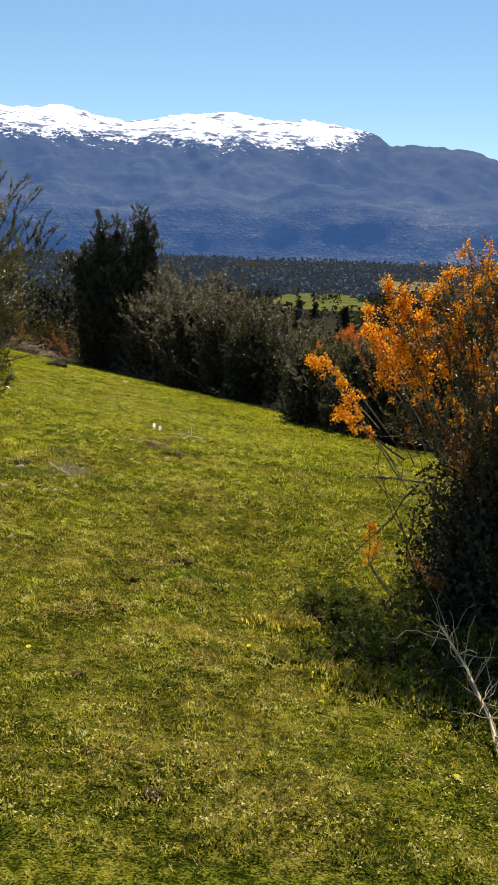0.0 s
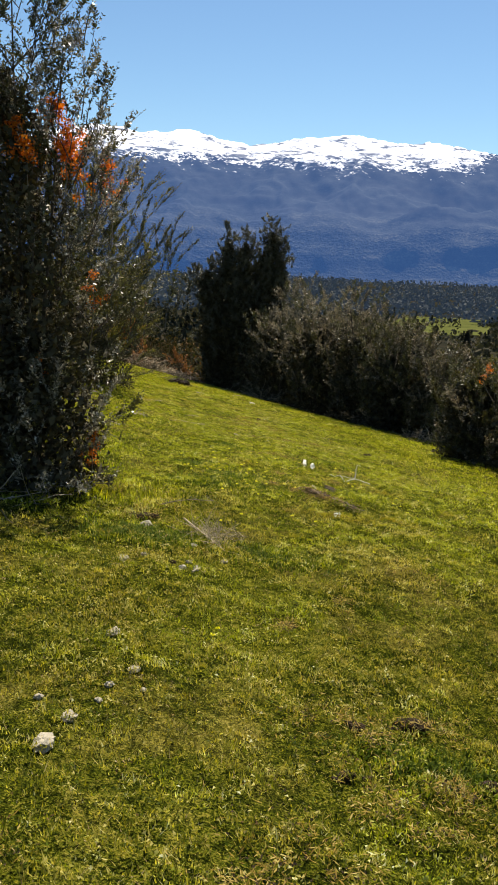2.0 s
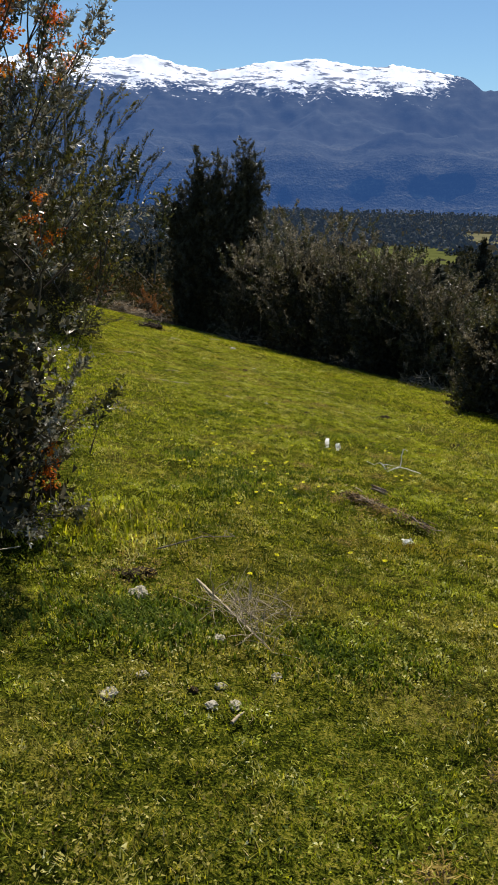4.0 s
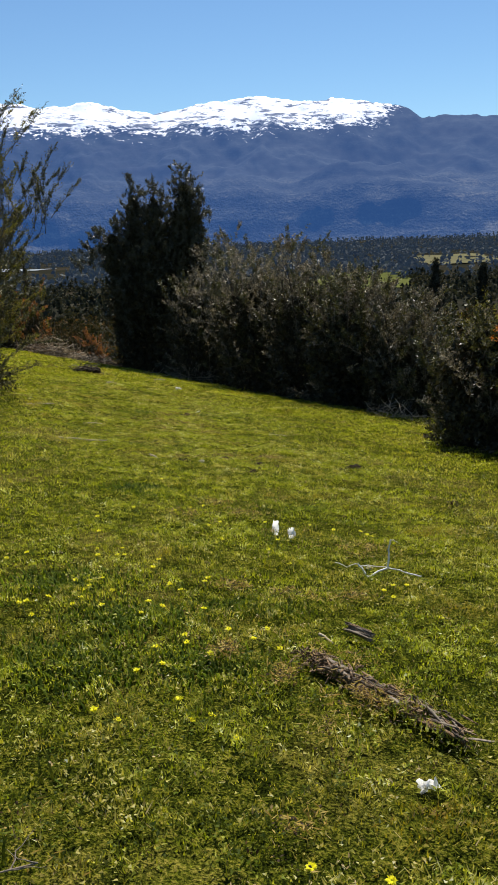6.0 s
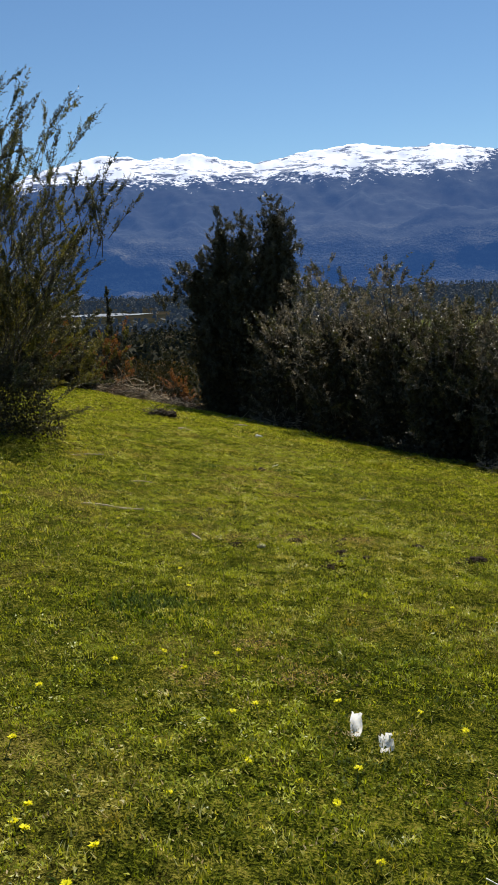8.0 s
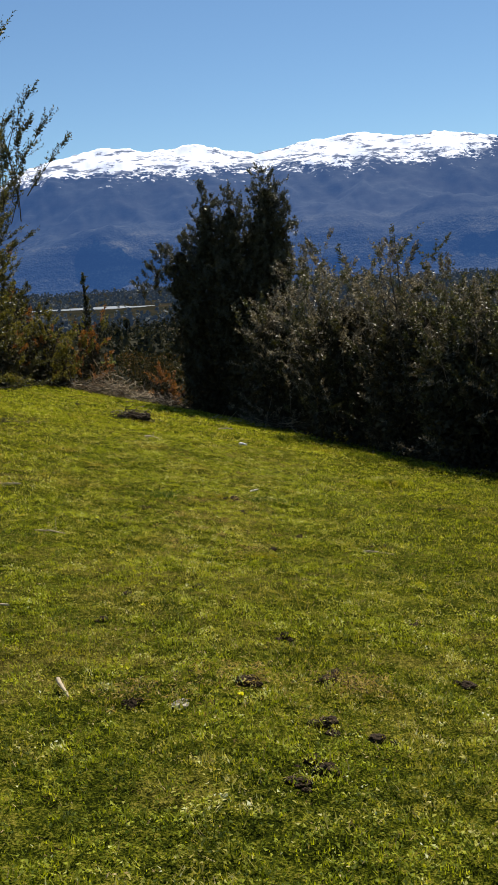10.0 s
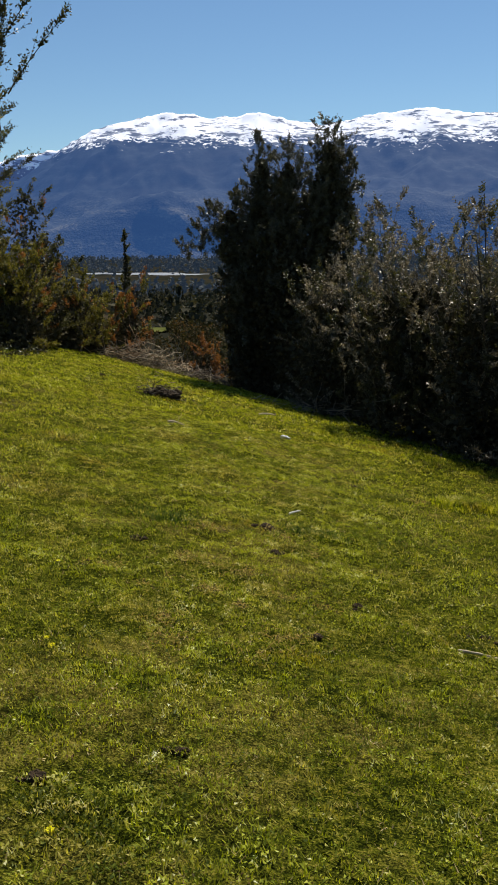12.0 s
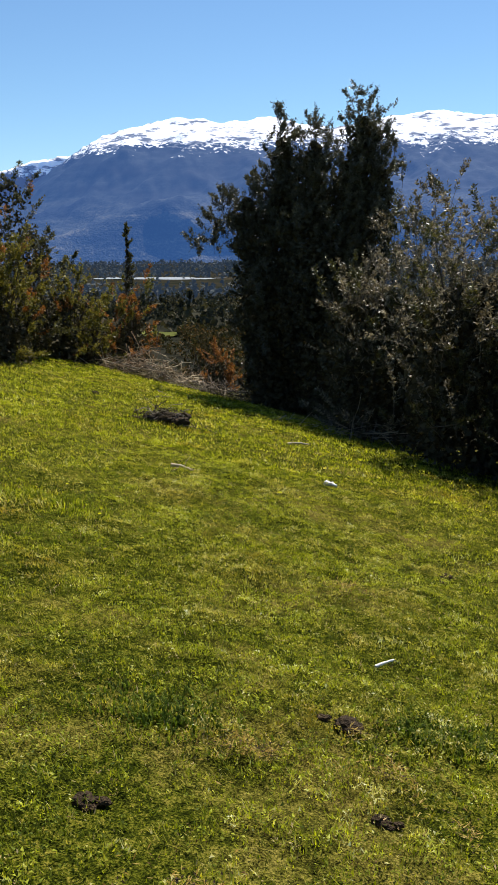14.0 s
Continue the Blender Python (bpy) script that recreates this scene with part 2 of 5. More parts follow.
def ground_material():
    m, nt, bsdf = tree_of("meadow_ground")
    co = nt.nodes.new("ShaderNodeTexCoord").outputs["Object"]
    big, mid, fine, grit = (noise_tex(nt, s, d, 0.6, co) for s, d in ((0.55, 3.0), (3.2, 5.0), (26.0, 5.0), (120.0, 3.0)))
    v = maths(nt, "ADD", maths(nt, "MULTIPLY_ADD", mid, 0.2, maths(nt, "MULTIPLY", fine, 0.35)), maths(nt, "MULTIPLY", grit, 0.45))
    green = ramp(nt, v, [(0.42, (0.012, 0.017, 0.003)), (0.48, (0.036, 0.046, 0.005)), (0.525, (0.095, 0.105, 0.010)), (0.6, (0.24, 0.21, 0.035))])
    dry = ramp(nt, v, [(0.4, (0.045, 0.032, 0.009)), (0.5, (0.145, 0.105, 0.028)), (0.6, (0.32, 0.25, 0.08))])
    worn = maths(nt, "MULTIPLY_ADD", maths(nt, "ADD", big, maths(nt, "MULTIPLY", mid, 0.6)), 3.4, -2.75, clamp=True)
    near = mix(nt, maths(nt, "MULTIPLY", worn, 0.75), green, dry)
    far_v = noise_tex(nt, 0.02, 5.0, 0.6, co)
    far = ramp(nt, far_v, [(0.3, (0.012, 0.015, 0.011)), (0.5, (0.022, 0.022, 0.016)), (0.7, (0.042, 0.034, 0.024))])
    xyz = nt.nodes.new("ShaderNodeSeparateXYZ")
    nt.links.new(co, xyz.inputs[0])
    edge = maths(nt, "MULTIPLY_ADD", maths(nt, "ADD", xyz.outputs["Y"], maths(nt, "MULTIPLY", mid, 3.0)), 0.25, -8.9, clamp=True)
    nt.links.new(mix(nt, edge, near, far), bsdf.inputs["Base Color"])
    bsdf.inputs["Roughness"].default_value = 0.95
    bsdf.inputs["Specular IOR Level"].default_value = 0.0
    bump(nt, bsdf, v, 1.0, 0.05)
    return m


def mountain_material(name, snow_z, fade_x, haze_glow):
    """Forest on the slopes, snow and rock above; distance haze is put in as a weak blue emission."""
    m, nt, bsdf = tree_of(name)
    co = nt.nodes.new("ShaderNodeTexCoord").outputs["Object"]
    xyz = nt.nodes.new("ShaderNodeSeparateXYZ")
    nt.links.new(co, xyz.inputs[0])
    broad, mid, fine = (noise_tex(nt, sc, 6.0, 0.62, co) for sc in (0.0032, 0.012, 0.05))
    lay = nt.nodes.new("ShaderNodeMapping")
    lay.inputs["Rotation"].default_value, lay.inputs["Scale"].default_value = (0.0, radians(18), 0.0), (0.55, 0.5, 2.2)
    nt.links.new(co, lay.inputs["Vector"])
    rock = noise_tex(nt, 0.019, 7.0, 0.68, lay.outputs["Vector"])
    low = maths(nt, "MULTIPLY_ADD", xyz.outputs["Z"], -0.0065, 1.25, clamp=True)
    flat = nt.nodes.new("ShaderNodeMapping")
    flat.inputs["Scale"].default_value = (0.45, 0.45, 2.6)
    nt.links.new(co, flat.inputs["Vector"])
    band, tree = noise_tex(nt, 0.009, 5.0, 0.6, flat.outputs["Vector"]), noise_tex(nt, 0.11, 3.0, 0.6, co)
    v = maths(nt, "ADD", maths(nt, "MULTIPLY_ADD", mid, 0.1, maths(nt, "MULTIPLY", band, 0.46)), maths(nt, "MULTIPLY_ADD", tree, 0.24, maths(nt, "MULTIPLY", fine, 0.2)))
    forest = ramp(nt, v, [(0.4, (0.002, 0.005, 0.008)), (0.47, (0.010, 0.016, 0.017)), (0.53, (0.036, 0.04, 0.033)), (0.6, (0.12, 0.11, 0.08))])
    # Upper slopes: haze blue put into a darker, flatter base colour.
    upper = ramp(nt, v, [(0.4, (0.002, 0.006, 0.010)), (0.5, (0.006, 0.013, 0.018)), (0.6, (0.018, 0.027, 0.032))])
    z = maths(nt, "ADD", xyz.outputs["Z"], maths(nt, "MULTIPLY", maths(nt, "SUBTRACT", mid, 0.5), 190.0))
    z = maths(nt, "ADD", z, maths(nt, "MULTIPLY", maths(nt, "SUBTRACT", broad, 0.5), 110.0))
    z = maths(nt, "ADD", z, maths(nt, "MULTIPLY", maths(nt, "SUBTRACT", fine, 0.5), 260.0))
    lim = maths(nt, "MULTIPLY", maths(nt, "MULTIPLY_ADD", xyz.outputs["X"], 0.003, -0.003 * fade_x, clamp=True), 260.0)
    snow = maths(nt, "MULTIPLY", maths(nt, "SUBTRACT", maths(nt, "SUBTRACT", z, snow_z), lim), 0.05, clamp=True)
    bare = maths(nt, "SUBTRACT", maths(nt, "MULTIPLY_ADD", rock, 16.0, -8.0), maths(nt, "MULTIPLY_ADD", xyz.outputs["Z"], 0.005, -0.005 * snow_z))
    free = maths(nt, "SUBTRACT", 1.0, maths(nt, "MULTIPLY", bare, 1.0, clamp=True))
    snow = maths(nt, "MULTIPLY", snow, maths(nt, "MAXIMUM", free, 0.12))
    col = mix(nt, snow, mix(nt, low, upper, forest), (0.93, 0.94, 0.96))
    nt.links.new(col, bsdf.inputs["Base Color"])
    bsdf.inputs["Roughness"].default_value = 0.9
    bsdf.inputs["Specular IOR Level"].default_value = 0.07
    bump(nt, bsdf, maths(nt, "MULTIPLY", maths(nt, "MULTIPLY", v, low), maths(nt, "SUBTRACT", 1.0, snow)), 1.0, 26.0)
    # Haze as emission: an even blue glow over the whole slope.
    bsdf.inputs["Emission Color"].default_value = (*haze_glow, 1)
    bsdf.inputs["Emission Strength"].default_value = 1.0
    return m


M_GROUND = ground_material()
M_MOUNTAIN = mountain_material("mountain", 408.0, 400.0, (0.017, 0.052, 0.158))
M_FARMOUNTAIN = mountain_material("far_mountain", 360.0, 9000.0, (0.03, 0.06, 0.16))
M_FIELD = rough_material("valley_grass", [(0.3, (0.058, 0.07, 0.02)), (0.7, (0.115, 0.122, 0.04))], 0.03, gloss=0.0)
M_FIELD_DRY = rough_material("valley_dry_grass", [(0.3, (0.1, 0.1, 0.055)), (0.7, (0.165, 0.15, 0.085))], 0.03, gloss=0.0)
# River: the glare of reflected sky is put into a pale base colour.
M_RIVER = rough_material("glare_pale_water", [(0.3, (0.24, 0.26, 0.27)), (0.7, (0.36, 0.37, 0.37))], 0.01, 0.3, 0.05, 0.1, 6.0, 0.6)


# ---- mesh helpers ----
def mesh_np(name, verts, faces, material, parent=None, label="", smooth=False):
    """One mesh object from arrays: verts (n, 3), faces (m, 3 or 4) or a list of such arrays."""
    me = bpy.data.meshes.new(name)
    verts = np.asarray(verts, np.float32)
    groups = [np.asarray(f, np.int32) for f in (faces if isinstance(faces, list) else [faces]) if len(f)]
    me.vertices.add(len(verts))
    me.vertices.foreach_set("co", verts.ravel())
    loops = np.concatenate([f.ravel() for f in groups])
    sizes = np.concatenate([np.full(len(f), f.shape[1], np.int32) for f in groups])
    me.loops.add(len(loops))
    me.loops.foreach_set("vertex_index", loops)
    me.polygons.add(len(sizes))
    me.polygons.foreach_set("loop_start", np.r_[0, np.cumsum(sizes)[:-1]].astype(np.int32))
    me.polygons.foreach_set("loop_total", sizes)
    if smooth:
        me.polygons.foreach_set("use_smooth", np.ones(len(sizes), bool))
    me.materials.append(material)
    me.update(calc_edges=True)
    ob = new(name, me)
    ob.parent = parent
    if label:
        ob["label"] = label
    return ob


def empty(name, place, label, category, group="", turn=0.0):
    ob = new(name)
    ob.empty_display_size = 0.2
    ob.matrix_basis = pose(*place, 0, 0, turn)
    return tagged(ob, label, category, group)


def unit(v):
    return v / np.maximum(np.linalg.norm(v, axis=-1, keepdims=True), 1e-9)


def tubes(paths, radii, sides=5):
    """Tapered tubes along polylines. paths (n, k, 3), radii (n, k). Verts and quads."""
    paths, radii = np.asarray(paths, float), np.asarray(radii, float)
    n, k, _ = paths.shape
    tang = unit(np.gradient(paths, axis=1))
    ref = np.where(np.abs(tang[..., 2:3]) > 0.9, np.array([1.0, 0, 0]), np.array([0, 0, 1.0]))
    a = unit(np.cross(tang, ref))
    b = np.cross(tang, a)
    ang = np.arange(sides) * 2 * np.pi / sides
    ring = paths[:, :, None] + radii[:, :, None, None] * (a[:, :, None] * np.cos(ang)[:, None] + b[:, :, None] * np.sin(ang)[:, None])
    base = (np.arange(n) * k * sides)[:, None, None] + (np.arange(k - 1) * sides)[None, :, None]
    i, j = np.arange(sides), (np.arange(sides) + 1) % sides
    quads = np.stack([base + i, base + j, base + sides + j, base + sides + i], -1).reshape(-1, 4)
    return ring.reshape(-1, 3), quads


def rhombs(p, axis, side, length, width):
    """Leaf-shaped quads from p along axis."""
    length, width = np.broadcast_to(length, len(p))[:, None], np.broadcast_to(width, len(p))[:, None]
    mid = p + axis * length * 0.45
    v = np.stack([p, mid + side * width / 2, p + axis * length, mid - side * width / 2], 1)
    return v.reshape(-1, 3), np.arange(len(p) * 4).reshape(-1, 4)


def slivers(p, axis, side, length, width):
    """Small pointed leaves of one face each, from p along axis."""
    length, width = np.broadcast_to(length, len(p))[:, None], np.broadcast_to(width, len(p))[:, None]
    v = np.stack([p - side * width * 0.3, p + axis * length * 0.45 + side * width * 0.7, p + axis * length], 1)
    return v.reshape(-1, 3), np.arange(len(p) * 3).reshape(-1, 3)


def value_noise(x, y, seed):
    """Smooth noise of -1 to 1 with cells of size 1."""
    rng = np.random.default_rng(seed)
    table = rng.uniform(-1, 1, (256, 256))
    xi, yi = np.floor(x).astype(int), np.floor(y).astype(int)
    fx, fy = x - xi, y - yi
    fx, fy = fx * fx * (3 - 2 * fx), fy * fy * (3 - 2 * fy)
    at = lambda a, b: table[a % 256, b % 256]
    return (at(xi, yi) * (1 - fx) + at(xi + 1, yi) * fx) * (1 - fy) + (at(xi, yi + 1) * (1 - fx) + at(xi + 1, yi + 1) * fx) * fy


def fractal(x, y, seed, octaves=4, gain=0.5):
    return sum(gain**o * value_noise(x * 2**o, y * 2**o, seed + o) for o in range(octaves))


def smooth(a, b, v):
    t = np.clip((v - a) / (b - a), 0, 1)
    return t * t * (3 - 2 * t)


# ---- the lie of the land ----
HILL = ((36, -5.2), (60, -11), (100, -18), (150, -22), (230, -25.5), (400, -39), (700, -56), (1000, -60), (5000, -60))
DIPS = ((0.9, 4.4, -0.26, 1.2), (-0.5, 9.6, 0.10, 2.0), (-2.8, 17.5, -0.12, 2.0), (-2.2, 21.4, -0.08, 1.2))


def terrain(x, y):
    x, y = np.asarray(x, float), np.asarray(y, float)
    u, v = np.clip(x, -18, 9), np.clip(y, -6, 42) / 10
    z = C0 + C1 * u + C2 * v + C3 * u * v + C4 * v * v
    z = z + sum(a * np.exp(-((x - p) ** 2 + (y - q) ** 2) / (2 * s * s)) for p, q, a, s in DIPS)
    z = z + np.clip(-6 - y, 0, 120) * 0.08
    far = np.interp(y, *zip(*HILL)) + 2.5 * smooth(60, 200, y) * fractal(x / 90, y / 90, 5, 3)
    w = smooth(33, 60, y)
    z = z * (1 - w) + far * w
    return z + 0.018 * fractal(x / 0.9, y / 0.9, 11, 3) * (1 - smooth(40, 60, y))


def on_ground(x, y, up=0.0):
    return (x, y, float(terrain(x, y)) + up)


def graded(lo, hi, step, far, growth=1.09):
    out, s = [hi], step
    while out[-1] < far:
        s *= growth
        out.append(out[-1] + s)
    low, s = [lo], step
    while low[-1] > -far:
        s *= growth
        low.append(low[-1] - s)
    return np.r_[low[:0:-1], np.arange(lo, hi, step), out]


gx, gy = graded(-12.0, 4.0, 0.28, 4700.0, 1.13), graded(-1.0, 36.0, 0.28, 4700.0, 1.13)
GX, GY = np.meshgrid(gx, gy)
gi = np.arange(len(gx) * len(gy)).reshape(len(gy), len(gx))
ground = mesh_np("ground", np.stack([GX, GY, terrain(GX, GY)], -1).reshape(-1, 3), np.stack([gi[:-1, :-1], gi[:-1, 1:], gi[1:, 1:], gi[1:, :-1]], -1).reshape(-1, 4), M_GROUND, smooth=True)
tagged(ground, "sloping grazed green meadow running down to a wide valley", "meadow", kind="structure")

# ---- mountains ----
RIDGE = ((-60, 3.0), (-40, 2.0), (-30, 2.6), (-27.4, 3.92), (-26, 4.85), (-23.6, 6.4), (-21.5, 7.2), (-17.9, 7.9), (-15.3, 7.62), (-13.9, 7.68), (-12.3, 7.92), (-10.5, 7.44), (-8.1, 7.07), (-5.5, 7.6), (-1.5, 7.97), (1.0, 7.55), (3.9, 7.54), (7.4, 7.04), (8.8, 6.25), (11.2, 6.26), (14.2, 5.95), (16.0, 5.16), (17.0, 5.43), (19.5, 4.87), (25, 4.4), (40, 3.6), (60, 3.0))
FAR_RIDGE = ((-60, 3.0), (-36, 3.6), (-31, 4.3), (-29.4, 4.59), (-27.4, 5.28), (-25.6, 5.53), (-24.2, 5.6), (-20, 4.2), (-10, 2.0))


SPURS = ((-3.9, 1.6, 40, 0.0, 0.07), (11.8, 1.5, 30, 0.0, 0.07), (1.6, 2.0, 13, 0.05, 0.14), (7.0, 2.6, 18, 0.07, 0.18), (-12.0, 2.6, 32, 0.02, 0.12), (16.5, 2.0, 30, 0.06, 0.18), (-18.0, 3.0, 32, 0.05, 0.18), (4.0, 4.0, 24, 0.2, 0.34), (-10.0, 4.0, 24, 0.22, 0.36), (12.0, 5.0, 24, 0.24, 0.38))


def mountain(name, ridge, az, foot, top, rows, rough, seed, material):
    """A range seen along its front: rows of slope from foot to top, and a back that falls away."""
    a = np.radians(az)[None, :]
    u = np.r_[np.linspace(0, 1, rows), 1.04, 1.12][:, None]
    el = np.interp(az, *zip(*ridge))[None, :]
    r = foot + (top - foot) * u + 0 * a
    crest = 0.5 + top * np.tan(np.radians(el))
    x, y = r * np.sin(a), r * np.cos(a)
    up = np.clip(u, 0, 1)
    shape = 0.78 * up**1.25 + 0.22 * smooth(0.0, 0.16, up) * (1 - 0.25 * smooth(0.2, 0.4, up)) + 0.055 * smooth(0.55, 0.9, up)
    z = -62 + (crest + 62) * np.clip(shape, 0, 1)
    wave = fractal(x / 420, y / 700, seed, 6, 0.55)
    cut = 1 - np.abs(fractal(x / 260, y / 520, seed + 30, 4, 0.5))
    hold = np.sin(np.pi * np.clip(up, 0, 1)) ** 0.8
    z = z + rough * hold * (0.75 * wave + 0.7 * (cut - 0.6))
    deg = np.degrees(a)
    for mid, wide, high, lo, hi in SPURS if name == "backdrop_mountain" else ():
        z = z + high * (0.8 + 0.7 * fractal(x / 110, y / 60, seed + 90, 4)) * np.exp(-(((deg - mid) / wide) ** 2)) * smooth(lo, lo + 0.035, up) * (1 - smooth(hi - 0.06, hi + 0.06, up))
    z = z + 7 * fractal(a * 90 + 0 * r, r / 120, seed + 60, 4, 0.6) * smooth(0.7, 1.0, up)
    z = np.where(u > 1, z - (u - 1) * 1500, z)
    idx = np.arange(z.size).reshape(z.shape)
    quads = np.stack([idx[:-1, :-1], idx[:-1, 1:], idx[1:, 1:], idx[1:, :-1]], -1).reshape(-1, 4)
    return mesh_np(name, np.stack([x, y, z], -1).reshape(-1, 3), quads, material, smooth=True)


AZ = np.r_[np.arange(-60, -34, 0.6), np.arange(-34, 24, 0.14), np.arange(24, 60, 0.6)]
tagged(mountain("backdrop_mountain", RIDGE, AZ, 2850, 4150, 85, 60, 3, M_MOUNTAIN), "long haze-blue forested mountain with a snow-covered rocky crest", "mountain", kind="structure")
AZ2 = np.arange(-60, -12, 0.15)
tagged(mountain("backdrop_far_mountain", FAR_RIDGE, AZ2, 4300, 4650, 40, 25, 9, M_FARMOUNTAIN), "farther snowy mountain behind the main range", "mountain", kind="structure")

# ---- valley: fields and river ----
def patch(name, x0, x1, y0, y1, lift, material, label, category, seed, ragged=0.12, slant=0.0):
    """A flat piece of land with an uneven outline that follows the ground."""
    n = 40
    t = np.arange(n) * 2 * np.pi / n
    w = 1 + ragged * fractal(np.cos(t) * 2 + 9, np.sin(t) * 2 + seed, seed, 3)
    cx, cy = np.sign(np.cos(t)) * np.abs(np.cos(t)) ** 0.45, np.sign(np.sin(t)) * np.abs(np.sin(t)) ** 0.45
    rings = []
    for f in (0.0, 0.35, 0.7, 1.0):
        y = (y0 + y1) / 2 + cy * w * f * (y1 - y0) / 2
        x = (x0 + x1) / 2 + cx * w * f * (x1 - x0) / 2 + slant * (y - (y0 + y1) / 2)
        rings.append(np.stack([x, y, terrain(x, y) + lift], -1))
    idx = np.arange(4 * n).reshape(4, n)
    nxt = np.roll(idx, -1, 1)
    quads = np.stack([idx[:-1], nxt[:-1], nxt[1:], idx[1:]], -1).reshape(-1, 4)
    return tagged(mesh_np(name, np.concatenate(rings), quads, material), label, category, kind="structure")


FIELDS = ((30, 128, 740, 1080, 0.14), (196, 320, 1180, 1480, 0.1), (430, 520, 1500, 1850, 0.2), (600, 820, 1500, 1900, 0.2), (-69, -56, 44, 320, -0.364), (18, 50, 470, 560, 0.0))
patch("field_green", *FIELDS[0][:4], 0.6, M_FIELD, "bright green pasture among trees on the valley floor", "field", 1, 0.12, 0.1)
patch("field_dry", *FIELDS[1][:4], 0.6, M_FIELD_DRY, "pale dry pasture among trees on the valley floor", "field", 2)
patch("field_dry_far", *FIELDS[2][:4], 0.8, M_FIELD_DRY, "pale far pasture below the mountain", "field", 3)
patch("field_dry_wide", *FIELDS[3][:4], 0.8, M_FIELD_DRY, "wide pale far pasture below the mountain", "field", 4)
patch("field_slope", -106, -90, 235, 320, 0.4, M_FIELD, "small green clearing on the slope below the meadow", "field", 5, 0.2, -0.364)
patch("water_river", -650, -405, 1420, 1530, 0.8, M_RIVER, "pale shining river bend in the valley", "river", 6, 0.15, -0.3)


# ---- plants ----
def lobe_points(lobes, n, rng, inner=0.35, body=1.0):
    """Points in a crown of lobes (x, y, z0, z1, radius, kind): kind 0 is round, 1 tapers to a tip, 2 is broadest at the top, 3 is full to the ground. Points, outward ways."""
    weights = np.array([max((l[3] - l[2]) * l[4], 0.12 if l[5] == 0 else 0.02) * (body if l[5] == 3 else 1.0) for l in lobes])
    which = rng.choice(len(lobes), n, p=weights / weights.sum())
    L = np.array([l[:5] for l in lobes])[which]
    kind = np.array([l[5] for l in lobes])[which]
    t = rng.uniform(0.0, 1.0, n)
    prof = np.where(kind == 0, np.sqrt(np.clip(1 - (2 * t - 1) ** 2, 0.02, 1)), np.where(kind == 1, (1 - t) ** 0.75 * np.minimum(1, 0.6 + t * 3), np.where(kind == 3, np.sqrt(np.clip(1.02 - t**4, 0.02, 1)), np.minimum(1, 0.35 + t * 1.1) * np.sqrt(np.clip(1.06 - t**6, 0.05, 1)))))
    th = rng.uniform(0, 2 * np.pi, n)
    lump = 1 + 0.22 * np.sin(3 * th + which * 1.7 + 5 * t) + 0.16 * np.sin(7 * th + 11 * t + which)
    f = inner + (1 - inner) * rng.uniform(0, 1, n) ** 0.6
    rad = L[:, 4] * prof * lump * f
    out = np.stack([np.cos(th), np.sin(th), np.zeros(n)], -1)
    p = np.stack([L[:, 0], L[:, 1], L[:, 2] + t * (L[:, 3] - L[:, 2])], -1) + out * rad[:, None]
    return p, out, t


